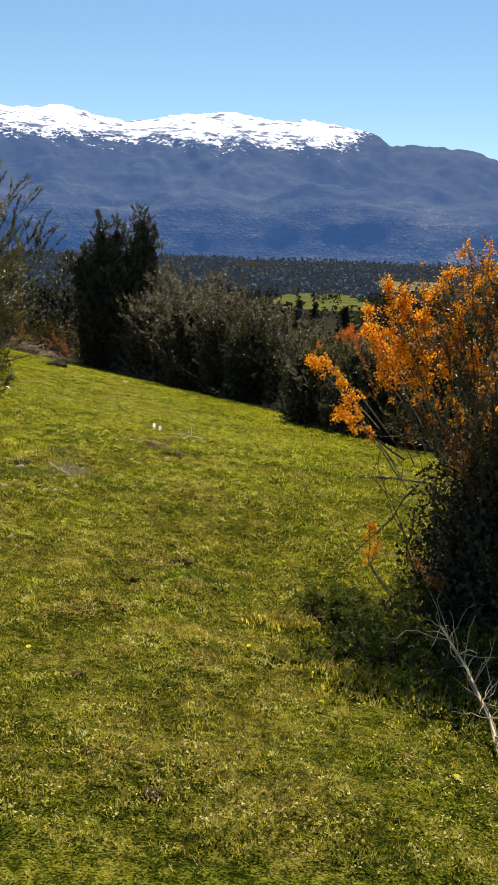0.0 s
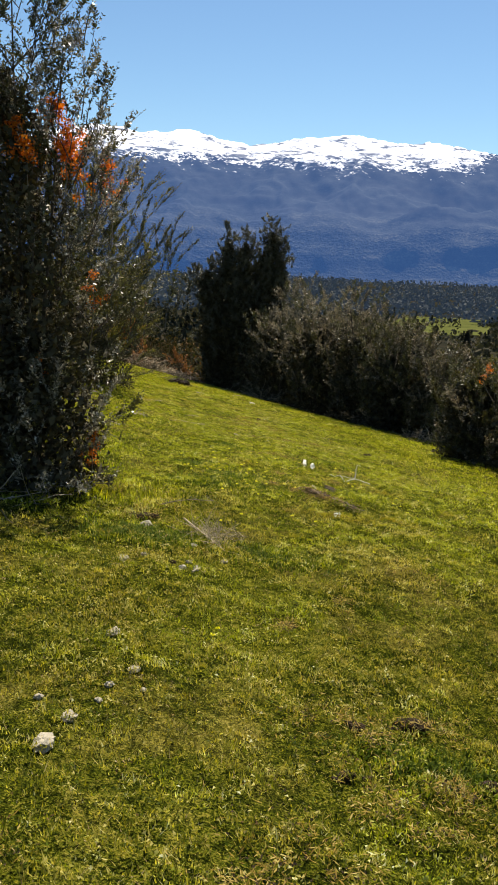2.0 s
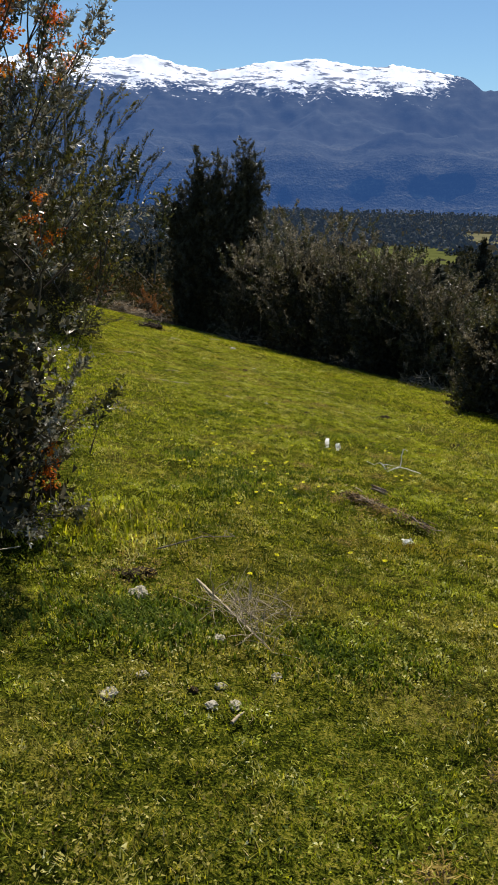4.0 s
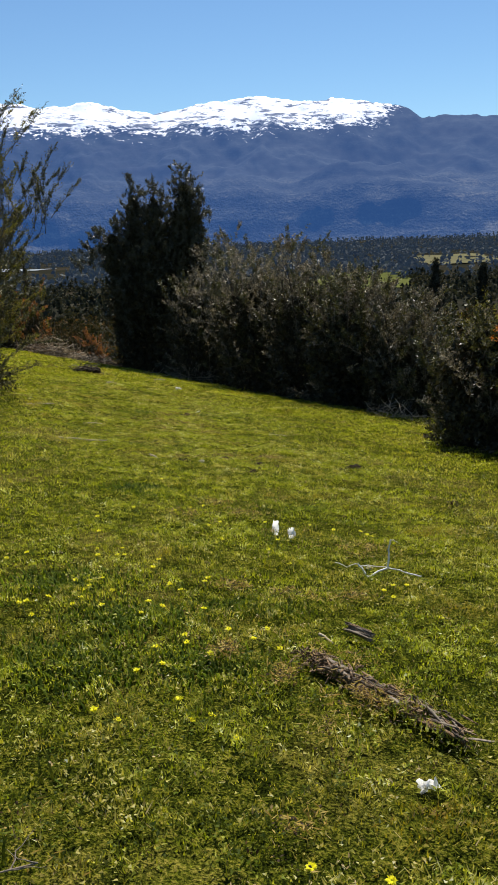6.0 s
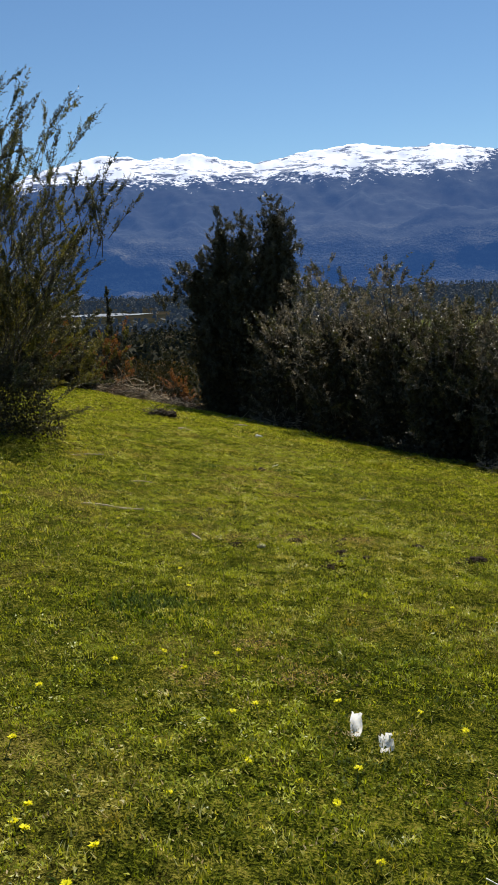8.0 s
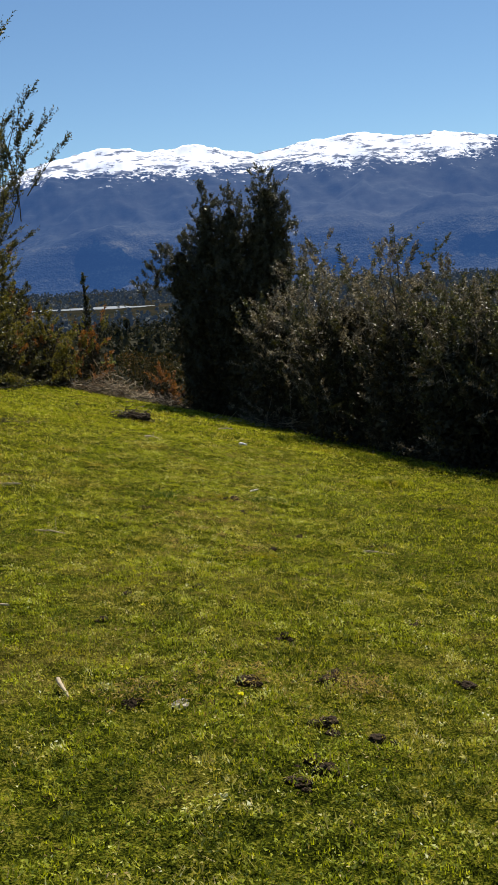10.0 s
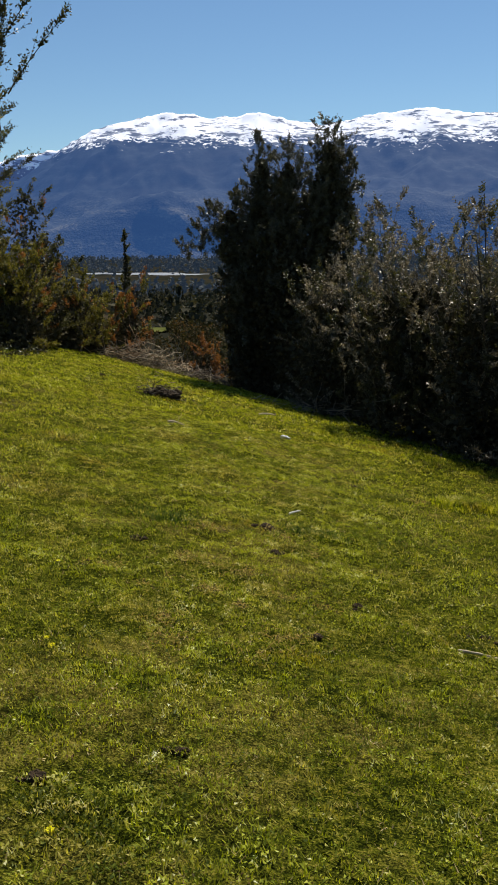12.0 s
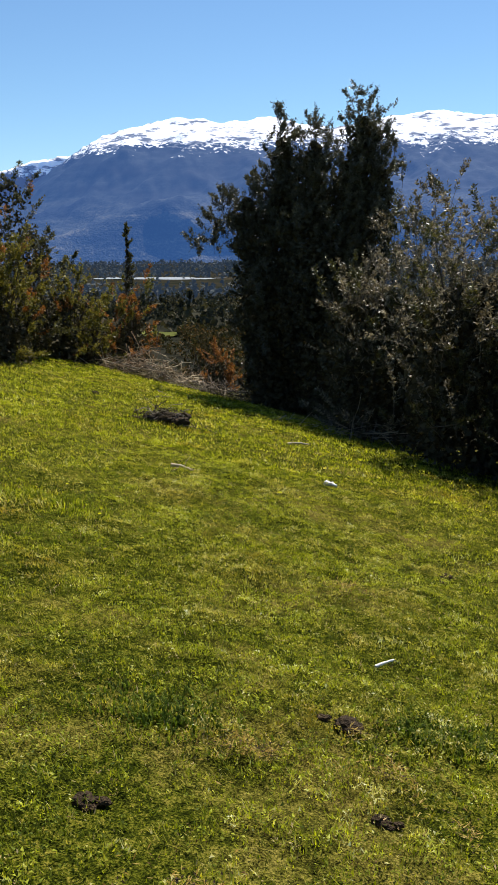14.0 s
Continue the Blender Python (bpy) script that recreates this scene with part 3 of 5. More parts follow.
def boughs(lobes, limbs, shoots, leaves, reach, shoot, leaf, rng, upward=0.8, inner=0.6, jitter=0.35, slim=0.36, body=0.6, fan=0.5, splay=0.8):
    """Limbs out to the crown's surface, leafy shoots on the limbs, small leaves all along the shoots. Leaf verts and faces, twig verts and quads."""
    up = np.array([0, 0, 1.0])
    p, out, t = lobe_points(lobes, limbs, rng, inner, body)
    way = unit(out * (1.0 - 0.55 * t[:, None]) + up * upward + fan * unit(p - np.array([0, 0, 0.15])) + rng.normal(0, jitter, (limbs, 3)))
    ln = reach * rng.uniform(0.55, 1.3, (limbs, 1))
    tip = p + way * ln * 0.22
    root = tip - way * ln
    root[:, 2] = np.maximum(root[:, 2], 0.03)
    bow = rng.normal(0, 0.16, (limbs, 3)) * ln - out * ln * 0.15
    k = np.repeat(np.arange(limbs), shoots)
    n = len(k)
    f = rng.uniform(0.2, 1.0, (n, 1)) ** 0.7
    f[::shoots] = 1.0
    at = root[k] + (tip - root)[k] * f + bow[k] * f * (1 - f)
    sway = unit((tip - root)[k] + bow[k] * (1 - 2 * f))
    rnd = unit(rng.normal(0, 1, (n, 3)))
    off = unit(rnd - (rnd * sway).sum(-1, keepdims=True) * sway)
    turn = unit(sway + off * splay * (1.2 - f) + up * (0.3 * upward) + rng.normal(0, 0.14, (n, 3)))
    sl = shoot * rng.uniform(0.5, 1.35, (n, 1)) * (1.15 - 0.45 * f)
    q = rng.uniform(0, 1, (n, leaves, 1))
    sag = rng.normal(0, 0.12, (n, 1, 3))
    pos = (at[:, None] + turn[:, None] * sl[:, None] * q + sag * sl[:, None] * q * q).reshape(-1, 3)
    w = np.repeat(turn, leaves, 0)
    rnd = unit(rng.normal(0, 1, pos.shape))
    perp = unit(rnd - (rnd * w).sum(-1, keepdims=True) * w)
    axis = unit(w * 0.75 + perp)
    side = unit(np.cross(axis, rng.normal(0, 1, pos.shape)))
    size = leaf * rng.uniform(0.55, 1.3, len(pos)) * (1.15 - 0.45 * q.reshape(-1))
    lv, lf = slivers(pos, axis, side, size, size * slim)
    g = np.linspace(0.15, 1, 5)[None, :, None]
    av, aq = tubes(root[:, None] + (tip - root)[:, None] * g + bow[:, None] * g * (1 - g), np.tile(np.array([1.0, 0.85, 0.65, 0.45, 0.2]), (limbs, 1)) * (0.002 + 0.0035 * reach), 4)
    g = np.array([0.0, 1.0])[None, :, None]
    tv, tq = tubes((at[:, None] + turn[:, None] * sl[:, None] * g + sag * sl[:, None] * g * g)[::3], np.tile(np.array([1.0, 0.35]), (len(at[::3]), 1)) * (0.001 + 0.003 * shoot), 3)
    return lv, lf, np.concatenate([av, tv]), np.concatenate([aq, tq + len(av)])


def core_leaves(lobes, n, size, rng):
    p, out, t = lobe_points([(l[0], l[1], l[2], l[2] + (l[3] - l[2]) * 0.93, l[4] * 0.7, l[5]) for l in lobes], n, rng, 0.1)
    axis = unit(rng.normal(0, 1, p.shape))
    side = unit(np.cross(axis, rng.normal(0, 1, p.shape)))
    s = size * rng.uniform(0.6, 1.3, n)
    return slivers(p - axis * s[:, None] / 2, axis, side, s, s * 0.9)


def stem_path(a, b, rng, k=7, bow=0.08):
    s = np.linspace(0, 1, k)[:, None]
    a, b = np.asarray(a, float), np.asarray(b, float)
    span = np.linalg.norm(b - a)
    wob = np.cumsum(rng.normal(0, bow * span / k, (k, 3)), 0)
    return a + (b - a) * s + wob * s * (1.2 - s)


def shrub(name, x, y, lobes, label, category="shrub", leaf_mat=None, limbs=120, shoots=9, leaves=22, reach=0.8, shoot=0.28, leaf=0.045, core=2500, core_size=0.07, stems=6, seed=0, upward=0.8, flowers=(), flower_mat=None, group="", stem_r=0.03, inner=0.6, jitter=0.35, slim=0.36, second=None, second_share=0.0, twig_mat=None, heart=None, body=0.6, fan=0.5, splay=0.8, petal=0.1):
    """A bush or tree: stems, twigs, dark inner fill, outer leaves, and flowering branches, round a base on the ground.
    Lobes are relative to the base.
    """
    rng = np.random.default_rng(seed)
    base = empty(name, on_ground(x, y), label, category, group)
    for i in range(stems):
        l = lobes[i % len(lobes)]
        th = rng.uniform(0, 2 * np.pi)
        foot = (l[0] * 0.12 + rng.normal(0, 0.08), l[1] * 0.12 + rng.normal(0, 0.08), -0.12)
        tip = (l[0] + 0.35 * l[4] * math.cos(th), l[1] + 0.35 * l[4] * math.sin(th), l[2] + (l[3] - l[2]) * rng.uniform(0.45, 0.8))
        path = stem_path(foot, tip, rng)
        side = [path]
        for j in (3, 4, 5):
            th = rng.uniform(0, 2 * np.pi)
            end = path[j] + np.array([math.cos(th) * l[4] * 0.7, math.sin(th) * l[4] * 0.7, (l[3] - l[2]) * 0.25])
            side.append(stem_path(path[j], end, rng))
        r0 = stem_r * rng.uniform(0.7, 1.2)
        rad = [np.linspace(1, 0.25, 7) * r0] + [np.linspace(0.4, 0.08, 7) * r0] * 3
        v, q = tubes(side, rad, 6)
        mesh_np("trunk" if stems == 1 else "stem", v, q, M_BARK, base, smooth=True)
    lv, lf, tv, tq = boughs(lobes, limbs, shoots, leaves, reach, shoot, leaf, rng, upward, inner, jitter, slim, body, fan, splay)
    if second is not None:
        cut = int(limbs * second_share) * shoots * leaves
        mesh_np("second_foliage", lv[: cut * 3], lf[:cut], second, base)
        lv, lf = lv[cut * 3 :], lf[cut:] - cut * 3
    mesh_np("crown", lv, lf, leaf_mat or M_LEAF_DARK, base)
    tagged(mesh_np("twig_mass", tv, tq, twig_mat or M_TWIG, base), kind="stuff")
    # Dull dark leaf fill that closes the crown and stands for its shaded hollows.
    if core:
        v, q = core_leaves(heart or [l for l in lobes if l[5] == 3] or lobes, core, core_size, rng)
        tagged(mesh_np("dark_inner_fill", v, q, M_CORE, base), kind="stuff")
    for a, b, thick, count in flowers:
        n = count * 7
        path = stem_path(a, b, rng, 9, 0.12)
        bunch = max(6, count // 5)
        u = rng.uniform(0, 1, bunch)
        at = np.stack([np.interp(u, np.linspace(0, 1, 9), path[:, c]) for c in range(3)], -1) + rng.normal(0, 0.32, (bunch, 3)) * thick * (0.4 + 0.9 * u[:, None])
        p = at[rng.integers(0, bunch, n)] + rng.normal(0, 0.15, (n, 3)) * thick
        mid = min(lobes, key=lambda l: (l[0] - b[0]) ** 2 + (l[1] - b[1]) ** 2)
        root = (b[0] * 0.6 + mid[0] * 0.4, b[1] * 0.6 + mid[1] * 0.4, max(0.1, b[2] - 0.3))
        tv, tq = tubes([np.concatenate([stem_path(root, path[-1], rng, 5, 0.2)[:-1], path[::-1]])], [np.linspace(0.0045, 0.0015, 13)], 5)
        mesh_np("flowering_twig", tv, tq, M_TWIG, base)
        axis = unit(rng.normal(0, 1, (n, 3)))
        side = unit(np.cross(axis, rng.normal(0, 1, (n, 3))))
        size = petal * thick * rng.uniform(0.6, 1.2, n)
        v, q = rhombs(p, axis, side, size, size * 0.85)
        tagged(mesh_np("blossom", v, q, flower_mat or M_FLOWER, base, "orange blossom"), kind="stuff")
    return base


# ---- the shrubs beside the start of the meadow ----
OR = [(0.1, 0.05, -0.1, 1.75, 0.62, 3), (0.05, -0.3, -0.1, 1.25, 0.55, 3), (-0.3, 0.1, 0.95, 2.0, 0.5, 0), (-0.1, 0.05, 1.2, 2.1, 0.5, 0), (0.85, 0.35, 0.0, 2.2, 0.85, 3)]
PLUMES = [
    ((-0.43, 0.1, 2.22), (-0.42, 0.1, 1.85), 0.08, 90), ((-0.66, 0.05, 2.1), (-0.62, 0.05, 1.85), 0.05, 30),
    ((-0.83, 0.1, 2.0), (-0.76, 0.1, 1.72), 0.09, 110), ((-0.93, 0.1, 1.86), (-0.8, 0.1, 1.6), 0.09, 110),
    ((-0.51, 0.05, 2.07), (-0.64, 0.05, 1.78), 0.09, 110), ((-0.29, 0.1, 2.2), (-0.31, 0.1, 1.85), 0.09, 90),
    ((-0.73, 0.1, 1.95), (-0.7, 0.1, 1.65), 0.1, 120), ((-0.36, 0.0, 2.02), (-0.44, 0.05, 1.7), 0.1, 120),
    ((-0.15, 0.1, 2.12), (-0.2, 0.1, 1.75), 0.1, 100), ((0.05, 0.1, 2.2), (0.0, 0.1, 1.8), 0.1, 100),
    ((-0.9, 0.15, 1.72), (-0.74, 0.1, 1.48), 0.1, 120), ((-0.76, 0.0, 1.74), (-0.66, 0.05, 1.45), 0.11, 130),
    ((-0.62, 0.1, 1.82), (-0.58, 0.05, 1.5), 0.11, 130), ((-0.5, 0.0, 1.78), (-0.46, 0.0, 1.48), 0.11, 120),
    ((-0.36, 0.05, 1.78), (-0.32, 0.0, 1.45), 0.11, 110), ((-0.2, 0.0, 1.8), (-0.2, 0.0, 1.5), 0.11, 90),
    ((-0.84, 0.1, 1.52), (-0.7, 0.1, 1.34), 0.08, 70), ((-0.64, 0.0, 1.5), (-0.56, 0.0, 1.3), 0.09, 70),
    ((-0.46, 0.0, 1.42), (-0.4, 0.0, 1.22), 0.08, 40), ((-0.26, -0.05, 1.4), (-0.2, 0.0, 1.2), 0.08, 30),
    ((-1.21, 0.25, 1.54), (-1.14, 0.2, 1.46), 0.085, 100), ((-1.12, 0.25, 1.52), (-1.0, 0.2, 1.4), 0.06, 60),
    ((-1.04, 0.2, 1.42), (-0.94, 0.2, 1.24), 0.09, 100), ((-1.05, 0.2, 1.24), (-0.9, 0.2, 1.16), 0.08, 80),
    ((-0.97, 0.2, 1.3), (-0.82, 0.2, 1.1), 0.07, 70), ((-0.86, -0.1, 0.7), (-0.85, -0.1, 0.46), 0.07, 90), ((-0.8, -0.1, 0.62), (-0.84, -0.1, 0.44), 0.05, 40),
]
OR_HEART = [(0.1, 0.2, -0.1, 1.05, 0.72, 3), (0.15, 0.05, -0.1, 1.4, 0.95, 3), (0.1, -0.3, -0.1, 1.1, 0.85, 3), (0.95, 0.35, -0.1, 2.0, 1.1, 3)]
orange = shrub("flowering_shrub", 1.66, 4.75, OR, "dark thorny shrub covered in orange blossom, bare stems below", leaf_mat=M_LEAF_DARK, second=M_LEAF_RUST, second_share=0.4, limbs=460, shoots=11, leaves=17, reach=0.45, shoot=0.12, leaf=0.02, slim=0.46, core=125000, core_size=0.034, heart=OR_HEART, stems=7, seed=11, upward=1.0, jitter=0.3, inner=0.55, body=0.45, flowers=PLUMES, stem_r=0.016, twig_mat=M_BARK, petal=0.15)
rngb = np.random.default_rng(5)
for a, b in (((-0.35, 0.0, 0.0), (-0.72, 0.1, 1.25)), ((-0.3, 0.05, 0.0), (-0.6, 0.15, 1.2)), ((-0.4, -0.05, 0.1), (-0.8, -0.1, 0.85)), ((-0.6, 0.05, 0.85), (-1.0, -0.05, 0.45)), ((-0.66, 0.1, 1.0), (-1.2, 0.25, 1.5)), ((-0.6, 0.0, 0.75), (-0.78, -0.15, 0.35)), ((-0.25, 0.0, 0.3), (-0.6, -0.2, 0.9))):
    v, q = tubes([stem_path(a, b, rngb, 8, 1.1)], [np.linspace(0.006, 0.0016, 8)], 5)
    mesh_np("bare_stem", v, q, M_BARK, orange, smooth=True)
for i in range(16):
    a = np.array([rngb.uniform(-0.75, -0.35), rngb.uniform(-0.1, 0.15), rngb.uniform(0.4, 1.2)])
    b = a + np.array([rngb.uniform(-0.3, 0.05), rngb.normal(0, 0.1), rngb.uniform(-0.25, 0.2)])
    v, q = tubes([stem_path(a, b, rngb, 6, 1.6)], [np.linspace(0.0024, 0.0008, 6)], 4)
    mesh_np("side_twig", v, q, M_BARK, orange, smooth=True)
for i, (x, y, h, r) in enumerate(((0.98, 4.45, 0.26, 0.42), (0.74, 4.15, 0.13, 0.32), (1.15, 3.85, 0.18, 0.4), (0.62, 4.75, 0.09, 0.25))):
    shrub("weed_clump", x, y, [(0, 0, 0.0, h, r, 3), (0.3 * r, 0.2 * r, 0.0, h * 1.2, r * 0.6, 0)], "low dark leafy weeds in the shade of the shrub", "weeds", leaf_mat=M_WEED, limbs=60, shoots=8, leaves=12, reach=0.18, shoot=0.1, leaf=0.028, core=300, core_size=0.03, stems=4, seed=400 + i, upward=1.0, group="weeds under the flowering shrub", stem_r=0.004)

LA = [(-0.3, 0.1, 0.0, 3.5, 0.85, 0), (-0.35, 0.1, 2.2, 4.7, 0.8, 0), (0.0, 0.0, 2.4, 4.2, 0.45, 0), (0.1, 0.0, 1.1, 3.6, 0.5, 1), (0.2, 0.05, 1.4, 2.9, 0.45, 0), (0.05, -0.1, -0.2, 1.1, 0.55, 3), (-0.9, 0.0, 0.2, 3.5, 0.75, 0), (0.3, 0.15, 1.1, 2.5, 0.45, 0), (0.55, 0.0, 1.15, 1.6, 0.3, 0), (0.8, 0.0, 1.25, 1.5, 0.16, 0), (0.38, -0.1, 0.0, 0.9, 0.36, 0), (0.3, -0.15, 0.0, 0.7, 0.36, 3), (-0.35, 0.0, -0.2, 2.5, 0.75, 3)]
shrub("flowering_shrub", -2.78, 7.75, LA, "tall dense dark shrub with glossy leaves and few orange flowers", leaf_mat=M_LEAF_SILVER, limbs=600, shoots=10, leaves=16, reach=0.5, shoot=0.15, leaf=0.028, slim=0.46, core=36000, core_size=0.05, stems=6, inner=0.62, seed=21, upward=0.8, flower_mat=M_FLOWER_RED, stem_r=0.022, twig_mat=M_BARK, petal=0.14, heart=[(-0.35, 0.05, -0.2, 3.0, 0.95, 3), (-0.95, 0.0, -0.1, 3.3, 0.9, 3), (0.05, -0.05, -0.2, 1.2, 0.6, 3)],
      flowers=[((0.0, -0.2, 2.4), (0.08, -0.2, 2.15), 0.14, 110), ((0.2, -0.1, 2.55), (0.3, -0.1, 2.2), 0.14, 130), ((0.28, -0.05, 2.3), (0.34, 0.0, 2.0), 0.13, 110), ((0.5, 0.1, 2.2), (0.54, 0.1, 1.95), 0.09, 70), ((0.4, 0.1, 1.5), (0.42, 0.1, 1.25), 0.09, 50), ((0.46, -0.05, 0.45), (0.44, 0.0, 0.15), 0.08, 60), ((0.14, -0.2, 0.95), (0.16, -0.2, 0.85), 0.06, 25)], second=M_LEAF_DARK, second_share=0.5)

LB = [(-0.2, 0.0, 0.5, 4.6, 1.0, 0), (0.6, 0.0, 1.0, 4.3, 0.7, 0), (1.35, 0.0, 2.6, 4.4, 0.4, 0), (2.05, 0.0, 2.6, 3.9, 0.45, 0), (2.55, 0.0, 2.5, 3.25, 0.32, 0), (1.9, 0.0, 0.9, 2.4, 0.5, 0), (1.5, 0.0, -0.1, 1.9, 0.75, 3), (0.6, -0.1, -0.4, 2.4, 1.0, 3), (0.3, 1.9, 0.9, 3.3, 0.8, 0), (1.0, 1.75, 1.2, 2.9, 0.5, 0), (1.5, 1.6, 1.6, 2.7, 0.3, 0), (1.0, 0.1, 1.4, 4.3, 0.55, 0), (1.5, 0.0, 0.9, 3.4, 0.55, 0)]
LB_HEART = [(1.2, 0.0, -0.4, 0.9, 0.7, 3), (0.3, -0.1, -0.5, 1.6, 1.2, 3)]
shrub("feathery_shrub", -6.95, 18.9, LB, "airy olive-green shrub with long upright feathery branches", leaf_mat=M_LEAF_OLIVE, limbs=600, shoots=20, leaves=20, reach=0.95, shoot=0.2, leaf=0.031, core=26000, core_size=0.035, stems=8, seed=31, upward=0.75, jitter=0.36, fan=1.1, inner=0.4, slim=0.46, body=0.8, flower_mat=M_LEAF_RUST, stem_r=0.009, second=M_LEAF_DARK, second_share=0.72, twig_mat=M_BARK, heart=LB_HEART, splay=0.55,
      flowers=[((0.75, -0.6, 1.95), (1.05, -0.6, 1.7), 0.2, 40), ((0.6, -0.5, 1.4), (1.0, -0.5, 1.5), 0.2, 30)])

# ---- thicket at the lower end of the meadow ----
TREE = [(1.18, 0.0, 3.6, 6.5, 0.5, 0), (0.95, 0.1, 2.2, 5.7, 0.75, 0), (1.6, 0.0, 4.7, 6.15, 0.28, 0), (1.5, 0.1, 2.6, 5.6, 0.5, 0), (-0.38, 0.0, 4.0, 6.15, 0.42, 0), (0.24, 0.0, 3.6, 6.05, 0.42, 0), (-0.45, 0.1, 2.4, 5.3, 0.65, 0), (0.3, 0.0, 1.6, 5.2, 1.1, 0), (-1.15, 0.0, 3.2, 4.95, 0.5, 0), (-1.0, 0.0, 1.2, 4.2, 0.65, 0), (0.1, 0.0, -0.1, 4.2, 1.5, 3), (-0.7, 0.0, -0.1, 2.6, 0.9, 3), (-1.65, -0.1, 3.8, 4.7, 0.35, 0), (-1.95, -0.1, 3.5, 4.2, 0.3, 0), (-2.25, -0.1, 3.4, 3.75, 0.22, 0)]
shrub("evergreen_tree", -5.3, 33.4, TREE, "tall dark evergreen tree with several spires and dense foliage", "tree", leaf_mat=M_LEAF_TREE, limbs=1000, shoots=10, leaves=19, reach=0.5, shoot=0.19, leaf=0.055, slim=0.42, inner=0.55, core=42000, core_size=0.1, heart=[(l[0], l[1], l[2], l[3] - 0.4, l[4] * 0.95, l[5]) for l in TREE if l[4] > 0.4], stems=5, seed=41, upward=0.75, jitter=0.5, stem_r=0.09, twig_mat=M_BARK, body=0.3, splay=1.0)

ROW = "shrubs along the lower edge of the meadow"
def mound(h, r, seed=0):
    """A bush of several rounded heads of unlike height, full to the ground."""
    rng = np.random.default_rng(400 + seed + int(h * 37 + r * 91))
    heads = [(0.0, 0.15 * r, -0.15, h * 0.64, r * 0.85, 3), (0.0, -0.3 * r, -0.15, h * 0.42, r * 0.8, 3)]
    for k in range(6):
        th = k * 1.05 + rng.uniform(-0.3, 0.3)
        d = r * rng.uniform(0.3, 0.62)
        top = h * rng.uniform(0.76, 1.05)
        w = r * rng.uniform(0.4, 0.62)
        heads.append((d * math.cos(th), d * math.sin(th), max(0.0, top - w * rng.uniform(2.2, 3.2)), top, w, 0))
    return heads


for i, (x, y, h, r, mat, word) in enumerate((
    (-3.3, 30.5, 3.9, 1.35, M_LEAF_GREY, "dense grey-green shrub with fine upright twigs"),
    (-1.75, 28.2, 4.1, 1.5, M_LEAF_GREY, "dense grey-green shrub with fine upright twigs"),
    (-0.45, 26.6, 4.0, 1.35, M_LEAF_GREY, "dense grey-green shrub with a tall leafy shoot"),
    (0.35, 25.0, 3.3, 1.15, M_LEAF_DARK, "dark glossy rounded shrub at the grass edge"),
    (1.5, 23.9, 2.6, 1.1, M_LEAF_GREY, "twiggy pale grey shrub at the grass edge"))):
    lobes = mound(h, r, i)
    if i == 2:
        lobes += [(-0.45, -0.3, h - 0.3, h + 0.5, 0.09, 0), (0.25, -0.3, h - 0.4, h + 0.15, 0.14, 0)]
    shrub("shrub", x, y, lobes, word, leaf_mat=mat, limbs=270, shoots=10, leaves=17, reach=0.75, shoot=0.22, leaf=0.056, slim=0.44, inner=0.62, core=13000, core_size=0.09, stems=9, heart=[(0, 0.15 * r, -0.15, h * 0.72, r * 1.1, 3)], seed=50 + i, upward=0.85, jitter=0.45, twig_mat=M_TWIG, group=ROW, second=M_LEAF_DARK if mat is M_LEAF_GREY else M_LEAF_GREY, second_share=0.35, body=0.6, splay=1.0)
for i, (x, y, h, r, fl) in enumerate(((1.55, 17.0, 1.95, 0.85, ()), (2.3, 15.7, 1.95, 1.0, (((-0.85, 0.1, 1.75), (-0.95, 0.1, 1.5), 0.14, 60), ((-0.25, 0.1, 2.1), (-0.55, 0.1, 1.75), 0.17, 150), ((0.0, 0.2, 2.15), (-0.15, 0.1, 1.75), 0.17, 150), ((-0.35, 0.2, 2.0), (-0.1, 0.1, 1.65), 0.17, 120), ((0.25, -0.5, 1.85), (0.15, -0.5, 1.4), 0.16, 140), ((0.45, -0.5, 1.75), (0.4, -0.5, 1.45), 0.16, 120)))
    , (3.6, 15.3, 2.3, 1.2, (((-0.75, 0.1, 2.0), (-0.95, 0, 1.4), 0.17, 150), ((-0.4, 0.1, 2.2), (-0.6, 0, 1.7), 0.17, 150), ((-0.2, 0.0, 2.1), (0.2, 0, 1.9), 0.17, 120))))):
    shrub("shrub", x, y, mound(h, r, i + 9), "dark glossy shrub topped with orange flowers" if fl else "dark glossy dense shrub on the grass edge", limbs=190, shoots=9, leaves=18, reach=0.5, shoot=0.18, leaf=0.044, slim=0.45, inner=0.65, core=13000, core_size=0.065, stems=6, heart=[(0, 0, -0.15, h * 0.85, r * 1.1, 3)], seed=70 + i, upward=0.9, jitter=0.45, flowers=fl, flower_mat=M_FLOWER_RED, group=ROW, second=M_LEAF_GREY, second_share=0.25)
for i, (x, y, h, r, mat) in enumerate(((2.9, 20.6, 2.2, 1.0, M_LEAF_OLIVE), (4.6, 20.0, 2.6, 1.3, M_LEAF_GREY), (6.6, 41.0, 3.6, 1.7, M_LEAF_RUST), (4.2, 27.0, 2.6, 1.5, M_LEAF_DARK), (6.6, 24.0, 3.2, 1.7, M_LEAF_DARK), (3.0, 31.0, 2.4, 1.5, M_LEAF_GREY), (8.2, 33.0, 3.6, 2.0, M_LEAF_GREY))):
    shrub("shrub", x, y, mound(h, r), "rounded shrub on the slope below the meadow", leaf_mat=mat, limbs=90, shoots=7, leaves=12, reach=0.8, shoot=0.32, leaf=0.07, core=2500, core_size=0.12, stems=5, seed=90 + i, upward=1.0, group="shrubs on the slope below")

